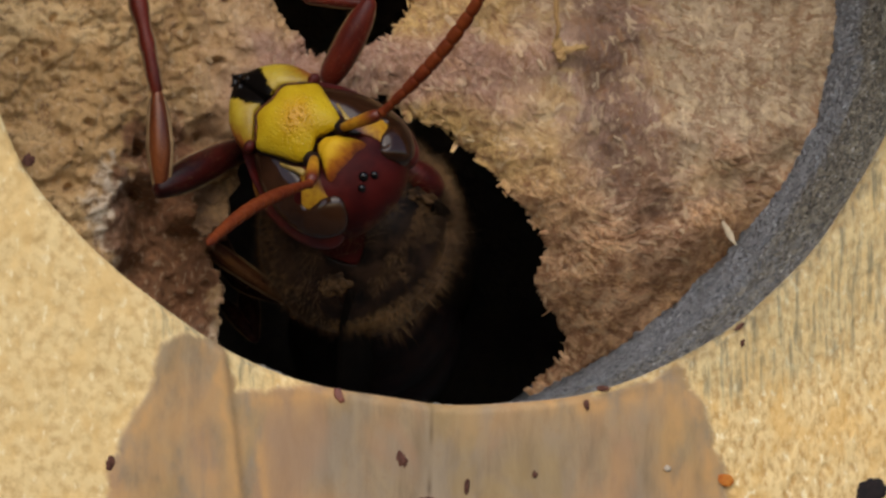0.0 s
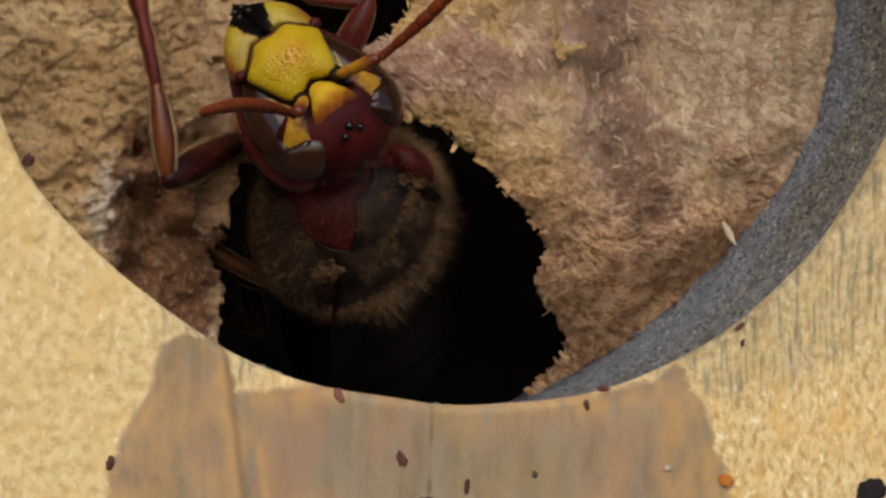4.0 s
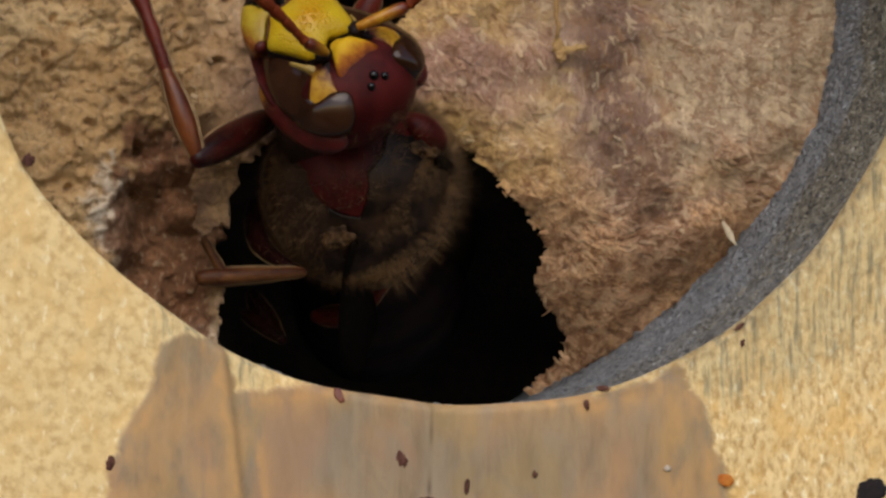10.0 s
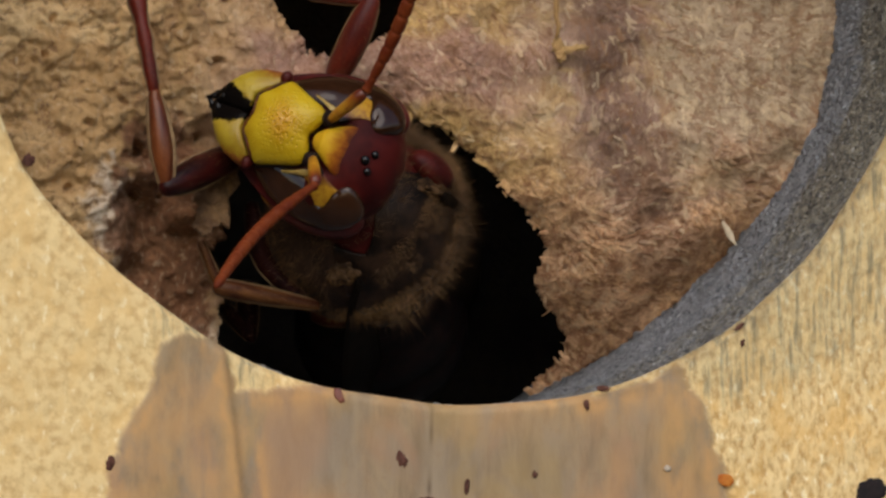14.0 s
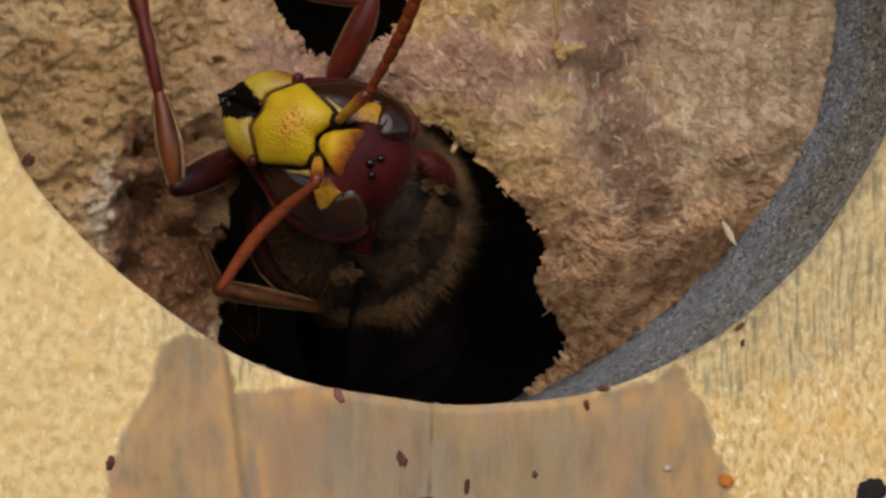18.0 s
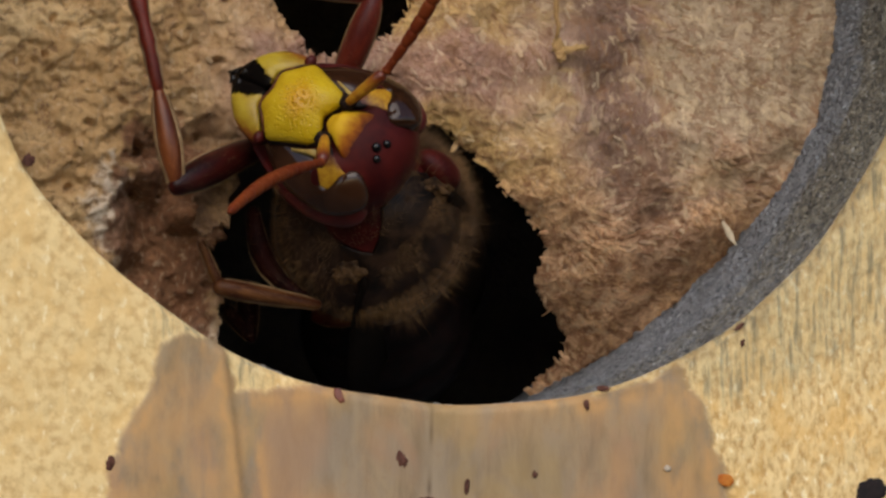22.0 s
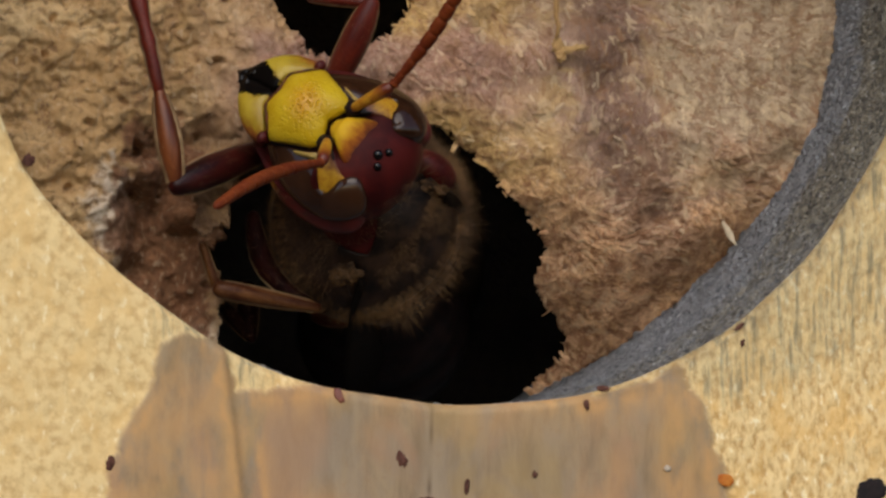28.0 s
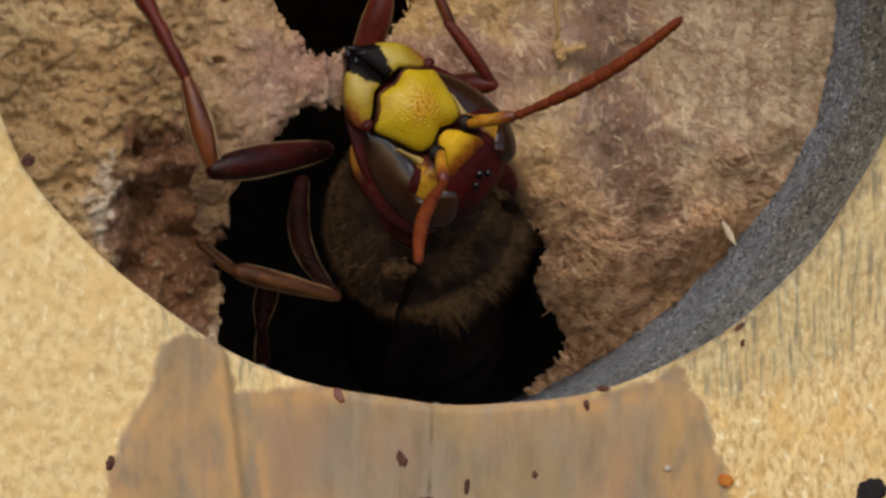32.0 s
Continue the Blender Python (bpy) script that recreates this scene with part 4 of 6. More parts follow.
        part("mandible_hinge", bm, M_RED, head, "dark red hinge of the mandible")
    for x, y in ((0, 159), (-16.5, 169), (16.5, 169)):
        bm = bmesh.new()
        blob(bm, (x, y, skull_z(x, y) - 1), (9.2, 9.2, 10) if x == 0 else (7.6, 7.6, 8.4), None, 20, 14)
        part("ocellus", bm, M_OCELLUS, head, "shiny black simple eye")
    bm = bmesh.new()
    rnd = random.Random(8)
    hairs(bm, 520, SK_S, lambda d: d.z < 0.1 and d.y > -0.2, 24, rnd, Vector((0, 0.2, 0.3)), 0.5)
    for w in bm.verts:
        w.co += SK_C * U
    part("head_hairs", bm, M_HAIR, head, "fine golden hairs on the crown")["kind"] = "stuff"
    return head


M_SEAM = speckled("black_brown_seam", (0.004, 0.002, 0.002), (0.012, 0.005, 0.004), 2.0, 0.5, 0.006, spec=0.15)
M_LIP = speckled("red_brown_lip", (0.035, 0.010, 0.005), (0.13, 0.040, 0.012), 3.0, 0.4, 0.004, spec=0.12)
M_SINUS = sinus_mat()
M_PALEYELLOW = speckled("pale_yellow_cuticle", (0.30, 0.19, 0.04), (0.39, 0.27, 0.065), 1.2, 0.35, 0.004)


def cheek_mat():
    """Orange below the eye, dark red behind it."""
    m, nt, b = base("orange_to_red_cheek", 0.4, spec=0.3)
    tc = nt.nodes.new("ShaderNodeTexCoord")
    sp = nt.nodes.new("ShaderNodeSeparateXYZ")
    nt.links.new(tc.outputs["Object"], sp.inputs[0])
    n = noise_at(nt, coords(nt), 2.0, 4)
    c = mix_rgb(nt, ramp(nt, n, 0.35, 0.65), (0.046, 0.0045, 0.004), (0.082, 0.0085, 0.0065))
    c = mix_rgb(nt, ramp(nt, maths(nt, "ADD", sp.outputs[1], maths(nt, "MULTIPLY", n, 30 * U)), 34 * U, 4 * U), c, (0.30, 0.115, 0.012))
    nt.links.new(c, b.inputs["Base Color"])
    bump(nt, b, n, 0.004)
    return m


M_CHEEK = cheek_mat()
M_OCELLUS = base("glossy_black_lens", 0.08, (0.003, 0.002, 0.002), spec=0.35)[0]


def build_antenna(head):
    bm = bmesh.new()
    n = 12
    tube(bm, [(5 * math.sin(math.pi * k / n), 0, 98 * k / n) for k in range(n + 1)], [7.5, 8.4, 9.2, 9.8, 10.2, 10.6, 10.9, 11.2, 11.6, 12.0, 12.0, 10.6, 6.0], 16)
    scape = part("scape", bm, M_SCAPE, head, "amber first joint of the antenna")
    bm = bmesh.new()
    pts, rad = [], []
    steps, segs = 165, 11
    for k in range(steps + 1):
        t = k / steps
        r = 7.6 + 4.6 * step(0.0, 0.35, t) - 3.4 * step(0.6, 1.0, t)
        s = (t * segs) % 1.0
        r *= 1 - 0.17 * math.exp(-(min(s, 1 - s) / 0.10) ** 2)
        if t < 0.035:
            r += 2.2 * math.exp(-((t - 0.012) / 0.012) ** 2)
        if t > 0.93:
            r *= math.sqrt(max(0.01, 1 - ((t - 0.93) / 0.07) ** 2))
        pts.append((15 * math.sin(math.pi * t), 0, 345 * t))
        rad.append(r)
    tube(bm, pts, rad, 18)
    flag = part("flagellum", bm, M_FLAG, head, "rust-red segmented whip of the antenna")
    return scape, flag


def scape_mat():
    """Amber at the root, dark red towards the far end."""
    m, nt, b = base("amber_to_red_scape", 0.32, spec=0.4)
    tc = nt.nodes.new("ShaderNodeTexCoord")
    sp = nt.nodes.new("ShaderNodeSeparateXYZ")
    nt.links.new(tc.outputs["Object"], sp.inputs[0])
    n = noise_at(nt, coords(nt), 3.0, 4)
    c = mix_rgb(nt, ramp(nt, n, 0.35, 0.65), (0.27, 0.085, 0.007), (0.42, 0.20, 0.012))
    c = mix_rgb(nt, ramp(nt, maths(nt, "ADD", sp.outputs[2], maths(nt, "MULTIPLY", n, 40 * U)), 75 * U, 110 * U), c, (0.10, 0.016, 0.005))
    nt.links.new(c, b.inputs["Base Color"])
    bump(nt, b, noise_at(nt, coords(nt), 14, 3), 0.004)
    return m


M_SCAPE = scape_mat()


def build_thorax(hornet):
    semi = (172, 196, 164)
    bm = bmesh.new()
    blob(bm, (0, 0, 0), semi, None, 56, 40, 1.0, 0.05, 2.0)
    thorax = part("thorax", bm, M_BROWN, hornet, "dark brown furry thorax")

    def around(d):
        return math.degrees(math.atan2(-d.x, d.z))           # 0 on the back, 90 on the near flank

    def collar(d):                                           # rear edge of the collar: a wedge on the near side, a shoulder on the far one
        a = around(d)
        if a > 30:
            return 0.60 + 0.0053 * (a - 30)
        if a > 4:
            return 0.60 + 0.0100 * (30 - a)
        return 0.86 - 0.52 * step(-46, -60, a) + 0.5 * step(-74, -100, a)

    bm = bmesh.new()
    patch(bm, semi, lambda d: d.y > 0.90 or d.y > collar(d), 3, 13, 260, 180)
    blob(bm, (136, 94, 72), (32, 52, 38), Euler((radians(-30), 0, radians(18))).to_matrix(), 32, 24)   # far shoulder
    part("pronotum", bm, M_COLLAR, thorax, "dark red collar of the thorax")
    bm = bmesh.new()
    patch(bm, semi, lambda d: -60 < around(d) < 47 + 10 * d.y and -0.12 < d.y < 0.84 and d.y < collar(d) - 0.010, 5, 14, 260, 180)
    part("scutum", bm, M_SCUTUM, thorax, "black downy shield of the back")
    bm = bmesh.new()
    patch(bm, semi, lambda d: abs(around(d)) < 38 and -0.50 < d.y < -0.18, 12, 18)
    part("scutellum", bm, M_BROWN, thorax, "brown scutellum")
    for sx in (-1, 1):
        bm = bmesh.new()
        blob(bm, (-126, 104, 102) if sx < 0 else (106, 100, 108), (24, 19, 8) if sx < 0 else (18, 30, 9), Euler((radians(-30), radians(sx * 42), radians(sx * 12))).to_matrix(), 40, 28, 1.0, 0.9, 3.3)
        part("tegula", bm, M_TEGULA, thorax, "pale amber scale over the wing root")
        bm = bmesh.new()
        pts = rounded([(sx * 100, 70), (sx * 140, 40), (sx * 186, -260), (sx * 170, -470), (sx * 120, -520), (sx * 84, -360)][:: sx], 8)
        plate(bm, pts, lambda x, y, s: 112 + 0.22 * y + 8 * (1 - s), 3, rings=4)
        part("wing", bm, M_WING, thorax, "folded smoky amber wing, cavity darkness in its colour")
    rnd = random.Random(5)
    bm = bmesh.new()
    hairs(bm, 2200, semi, lambda d: around(d) > 62 and -0.5 < d.y < 0.78, 22, rnd, Vector((0, -0.3, 0.2)), 0.34)
    hairs(bm, 700, semi, lambda d: -0.3 < d.y < 0.02 and 24 < around(d) < 60, 30, rnd, Vector((0, -0.35, 0.15)), 0.36)
    hairs(bm, 1700, semi, lambda d: -0.34 < d.y < 0.05 + 0.05 * rnd.random() and -110 < around(d) < 26 + 14 * rnd.random(), 50, rnd, Vector((0, -0.3, 0.15)), 0.40)
    hairs(bm, 1700, (184, 200, 172), lambda d: -110 < around(d) < -50 and -0.2 < d.y < 0.66, 40, rnd, Vector((0, -0.3, 0.3)), 0.38)
    hairs(bm, 1300, (176, 200, 168), lambda d: -62 < around(d) < 30 and 0.16 < d.y < 0.56 and noise.noise(d * 3.1 + Vector((1, 4, 2))) > 0.0, 17, rnd, Vector((0, -0.6, 0.0)), 0.36)
    hairs(bm, 900, (178, 202, 170), lambda d: 0.70 < d.y < 0.90 and abs(around(d)) < 130, 24, rnd, Vector((0, 0.1, 0.1)), 0.32)
    part("thorax_hairs", bm, M_HAIR, thorax, "dense golden-brown fur on the thorax")["kind"] = "stuff"
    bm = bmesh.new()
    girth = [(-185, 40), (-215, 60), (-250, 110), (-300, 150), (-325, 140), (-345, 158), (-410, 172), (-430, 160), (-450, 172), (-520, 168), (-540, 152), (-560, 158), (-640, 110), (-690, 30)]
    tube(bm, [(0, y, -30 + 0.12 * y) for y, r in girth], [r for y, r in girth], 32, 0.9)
    # seam black on the brown abdomen puts the nest's darkness into its colour
    part("abdomen", bm, M_SEAM, thorax, "dark brown ringed abdomen deep in the nest, blackened to stand for shade")
    bm = bmesh.new()
    tube(bm, [(0, 170, -40), (0, 215, -30), (0, 250, -28)], [80, 52, 46], 20)
    part("neck", bm, M_BROWN, thorax)
    return thorax


M_TEGULA = speckled("pale_amber_scale", (0.020, 0.010, 0.005), (0.095, 0.050, 0.021), 2.4, 0.55, 0.03, fine=9, spec=0.08)


def leg_piece(hornet, name, length, radii, material, label, bow=0.0, spines=0, facing=-15, rims=(1.5, 1.5)):
    """A leg joint along z, length in millimetres, radii in working units."""
    bm = bmesh.new()
    n = len(radii) - 1
    total = length / (U / MM)
    pts = [(bow * math.sin(math.pi * k / n), 0, total * k / n) for k in range(n + 1)]
    r0, r1 = radii[0], radii[-1]
    pts = [(0, 0, -0.75 * r0), (0, 0, -0.45 * r0)] + pts + [(0, 0, total + 0.45 * r1), (0, 0, total + 0.75 * r1)]
    tube(bm, pts, [r0 * 0.35, r0 * 0.78, *radii, r1 * 0.78, r1 * 0.35], 16, 0.95)
    for k in range(spines):
        z = total * (0.84 + 0.05 * k)
        tube(bm, [(radii[-1] * 0.6, 0, z), (radii[-1] * 1.8 + 6, 4 * (k % 2), z + 26)], [1.6, 0.4], 5)
    bmesh.ops.recalc_face_normals(bm, faces=bm.faces)
    ob = part(name, bm, material, hornet, label)
    for turn, wide in ((90, rims[0]), (-90, rims[1])):       # pale joint edge along the silhouette; rim light on the down built as tubes
        bm = bmesh.new()
        a = radians(facing + turn)
        run = [0.04 + 0.92 * k / 24 for k in range(25)]
        edge = []
        for t in run:
            i = min(n - 1, int(t * n))
            r = radii[i] + (radii[i + 1] - radii[i]) * (t * n - i)
            edge.append((bow * math.sin(math.pi * t) + math.cos(a) * r * 0.99, math.sin(a) * r * 0.95, total * t))
        tube(bm, edge, [wide * (0.35 + 0.75 * math.sin(math.pi * t) ** 0.6 + 0.45 * noise.noise(Vector((t * 9, turn, length)))) for t in run], 8)
        bmesh.ops.recalc_face_normals(bm, faces=bm.faces)
        part("rim", bm, M_DOWN, ob, "thin pale edge with rim light built in")
    rnd = random.Random(len(label))
    bm = bmesh.new()
    for _ in range(int(40 + 90 * length)):
        t = rnd.random()
        i = min(n - 1, int(t * n))
        r = radii[i] + (radii[i + 1] - radii[i]) * (t * n - i)
        a = rnd.uniform(0, math.tau)
        root = Vector((bow * math.sin(math.pi * t) + math.cos(a) * r, math.sin(a) * r * 0.95, total * t))
        d = Vector((math.cos(a), math.sin(a), 0.9)).normalized()
        tube(bm, [root, root + d * rnd.uniform(2, 6)], [0.20, 0.08], 3, cap=False)
    part("leg_hairs", bm, M_DOWN, ob)["kind"] = "stuff"
    return ob


hornet = tagged(new("hornet"), "red-brown and yellow hornet guarding the nest entrance in the hole", "hornet")
build_board()
build_box()
build_paper()
build_flap()
build_strand()
build_specks()
build_splinter()
head = build_head(hornet)
scape_left, flagellum_left = build_antenna(head)
scape_right, flagellum_right = build_antenna(head)
thorax = build_thorax(hornet)
femur_front = leg_piece(hornet, "femur", 4.6, [18, 25, 29, 30, 29, 27, 24, 21, 16], M_LEG, "dark red front thigh with pale down", 2, facing=60, rims=(2.6, 2.6))
tibia_front = leg_piece(hornet, "tibia", 3.25, [11, 16, 19, 21, 20, 18, 15, 11], M_TIBIA, "orange-brown front shin with pale translucent edges", 5, 2, rims=(5.0, 5.0))
tarsus_front = leg_piece(hornet, "tarsus", 3.6, [10, 12, 13, 12, 15, 12, 14, 18, 15], M_FARLEG, "red-brown front foot", 6, rims=(2.6, 2.6))
femur_far = leg_piece(hornet, "femur", 2.9, [17, 24, 27, 27, 26, 22], M_FARLEG, "dark red front thigh over the head", 8, facing=16)
tibia_far = leg_piece(hornet, "tibia", 2.3, [10, 11, 12, 12, 11, 10], M_FARLEG, "dark red front shin over the head", 4, facing=-2)
tibia_mid = leg_piece(hornet, "tibia", 3.55, [10, 12, 14, 16, 17, 18, 16], M_MIDLEG, "orange-brown middle shin with a pale upper edge", 0, facing=-4, rims=(2.2, 2.2))
tarsus_mid = leg_piece(hornet, "tarsus", 1.5, [10, 10, 9, 9, 8], M_MIDLEG, "orange-brown middle foot", 0)
# middle thigh takes the leg colour with shade painted in
femur_mid = leg_piece(hornet, "femur", 4.6, [9, 12, 16, 19, 20, 18, 13], M_SHADELEG, "dark red middle thigh with a pale downy edge", -34, facing=-98)
femur_back = leg_piece(hornet, "femur", 1.9, [13, 19, 22, 22, 19, 15], M_FARLEG, "dark red thigh of the far middle leg", 6, facing=3)
tibia_back = leg_piece(hornet, "tibia", 2.75, [9, 11, 12, 12, 11, 9], M_FARLEG, "dark red shin of the far middle leg", 6)
tarsus_back = leg_piece(hornet, "tarsus", 2.1, [9, 10, 10, 9, 9, 8], M_TIBIA, "slim brown foot of the far middle leg", 3)
# hind leg too: dimness comes from the darkened leg colour
femur_hind = leg_piece(hornet, "femur", 2.0, [10, 15, 20, 22, 20, 15], M_SHADELEG, "dark red hind thigh in the shade", -12)
tibia_hind = leg_piece(hornet, "tibia", 1.8, [9, 13, 15, 16, 15, 12], M_SHADELEG, "dim red-brown hind shin", 5)


def motions():
    walk(head, [
        (0, pose(-0.003634, 0.005583, -0.005969, -64.1, 46.8, 176.7)),
        (0.5, pose(-0.003743, 0.005606, -0.005921, -61.9, 46.5, 177.7)),
        (1, pose(-0.003710, 0.005610, -0.005847, -64.7, 47.0, 175.2)),
        (1.5, pose(-0.003377, 0.005512, -0.005673, -67.3, 46.1, 176.1)),
        (2, pose(-0.003111, 0.005395, -0.005131, -62.3, 43.1, -177.5)),
        (2.5, pose(-0.003487, 0.005450, -0.004759, -61.3, 43.2, -176.8)),
        (3, pose(-0.003640, 0.005462, -0.004332, -64.0, 38.9, -176.7)),
        (3.5, pose(-0.003728, 0.005431, -0.003903, -65.9, 36.9, -177.6)),
        (5.5, pose(-0.003858, 0.005480, -0.003966, -59.4, 37.1, -178.5)),
        (6, pose(-0.004275, 0.005619, -0.004283, -62.6, 41.9, 177.1)),
        (6.5, pose(-0.004294, 0.005618, -0.004239, -60.9, 42.1, 177.9)),
        (7, pose(-0.004336, 0.005629, -0.004226, -59.3, 42.4, 178.3)),
        (7.5, pose(-0.004041, 0.005539, -0.004076, -59.0, 39.8, -179.9)),
        (8, pose(-0.004121, 0.005564, -0.004070, -57.5, 40.6, -178.2)),
        (8.5, pose(-0.003919, 0.005489, -0.003938, -54.5, 39.0, -175.2)),
        (9, pose(-0.003474, 0.005334, -0.003445, -59.1, 36.8, -174.9)),
        (9.1, pose(-0.003474, 0.005334, -0.003445, -59.1, 36.8, -174.9)),
        (9.3, pose(-0.003403, 0.005156, -0.002092, -48.7, 39.0, -171.1)),
        (9.5, pose(-0.003403, 0.005156, -0.002092, -48.7, 39.0, -171.1)),
        (10, pose(-0.003261, 0.005149, -0.002614, -46.9, 38.4, -168.6)),
        (10.5, pose(-0.003337, 0.005246, -0.003363, -50.3, 46.0, -169.4)),
        (10.7, pose(-0.003491, 0.005324, -0.003570, -55.2, 48.4, -172.8)),
        (10.8, pose(-0.003395, 0.005528, -0.005595, -46.7, 59.8, -170.6)),
        (11, pose(-0.003689, 0.005584, -0.005447, -66.8, 62.6, 178.4)),
        (11.5, pose(-0.004202, 0.005768, -0.005861, -66.6, 66.1, 173.8)),
        (12, pose(-0.003347, 0.005554, -0.005975, -70.8, 62.4, 174.8)),
        (12.5, pose(-0.003690, 0.005666, -0.006109, -72.3, 64.3, 170.5)),
        (13, pose(-0.003688, 0.005651, -0.006060, -72.9, 64.0, 170.2)),
        (13.5, pose(-0.003925, 0.005714, -0.006082, -70.5, 64.8, 171.4)),
        (14, pose(-0.004068, 0.005744, -0.006157, -71.1, 65.1, 169.7)),
        (14.5, pose(-0.003968, 0.005705, -0.006119, -66.2, 64.2, 174.1)),
        (16.5, pose(-0.003873, 0.005704, -0.006175, -67.8, 63.1, 170.8)),
        (17, pose(-0.004004, 0.005741, -0.006139, -66.3, 63.0, 171.6)),
        (17.5, pose(-0.004008, 0.005729, -0.006070, -64.3, 62.1, 172.6)),
        (18, pose(-0.003816, 0.005690, -0.006146, -66.8, 61.8, 171.9)),
        (18.5, pose(-0.003590, 0.005652, -0.006298, -68.7, 61.2, 170.8)),
        (19, pose(-0.003187, 0.005507, -0.005628, -62.5, 57.6, 179.8)),
        (19.5, pose(-0.002682, 0.005395, -0.005824, -70.6, 57.1, 176.2)),
        (20, pose(-0.003010, 0.005472, -0.005600, -66.9, 56.2, 177.4)),
        (20.5, pose(-0.002977, 0.005421, -0.005259, -63.7, 53.0, -179.6)),
        (21, pose(-0.003037, 0.005434, -0.005253, -63.3, 53.1, 179.0)),
        (21.5, pose(-0.003092, 0.005463, -0.005387, -62.2, 53.8, -180.0)),
        (22, pose(-0.003508, 0.005567, -0.005402, -59.2, 56.0, -179.8)),
        (22.1, pose(-0.003442, 0.005514, -0.005345, -48.1, 52.7, -167.4)),
        (22.2, pose(-0.001056, 0.004997, -0.006178, -63.2, 46.8, 170.9)),
        (22.4, pose(-0.000901, 0.004861, -0.005233, -67.4, 41.1, -171.3)),
        (22.5, pose(-0.000823, 0.004793, -0.004760, -70.2, 38.6, -162.7)),
        (23, pose(-0.002077, 0.005113, -0.005202, -61.4, 44.8, -173.1)),
        (23.5, pose(-0.002879, 0.005345, -0.005561, -57.2, 48.6, -174.4)),
        (24, pose(-0.003010, 0.005385, -0.005572, -56.8, 49.2, -175.3)),
        (24.5, pose(-0.003092, 0.005404, -0.005530, -59.8, 49.9, -178.3)),
        (25, pose(-0.003156, 0.005421, -0.005540, -59.6, 50.2, -178.5)),
        (25.5, pose(-0.003233, 0.005437, -0.005525, -59.5, 50.5, -179.6)),
        (27.5, pose(-0.003303, 0.005466, -0.005527, -57.5, 50.7, -178.4)),
        (28, pose(-0.003330, 0.005477, -0.005496, -57.4, 51.2, -178.9)),
        (28.5, pose(-0.003346, 0.005487, -0.005529, -58.0, 51.5, 179.7)),
        (29, pose(-0.003390, 0.005495, -0.005553, -56.3, 51.1, -178.8)),
        (29.5, pose(-0.003233, 0.005475, -0.005735, -55.7, 50.5, -176.7)),
        (30, pose(-0.002750, 0.005380, -0.005790, -82.0, 43.1, 177.8)),
        (30.4, pose(-0.003632, 0.005520, -0.005062, -80.7, 40.8, 167.4)),
        (30.5, pose(-0.003853, 0.005555, -0.004880, -80.4, 40.2, 164.8)),
        (30.8, pose(-0.003463, 0.005466, -0.005177, -82.7, 40.5, 164.9)),
        (30.9, pose(-0.001373, 0.005003, -0.005868, -85.5, 39.6, -177.9)),
        (31, pose(0.000716, 0.004539, -0.006559, -88.4, 39.5, -160.8)),
        (31.2, pose(-0.001674, 0.004920, -0.004254, -60.7, 41.3, -174.1)),
        (31.4, pose(-0.001674, 0.004920, -0.004254, -60.7, 41.3, -174.1)),
        (31.5, pose(-0.001674, 0.004920, -0.004254, -60.7, 41.3, -174.1)),
        (31.6, pose(0.000385, 0.004549, -0.005576, -79.2, 44.6, -167.6)),
        (32, pose(0.000510, 0.004523, -0.005597, -79.1, 44.6, -169.1)),
    ])
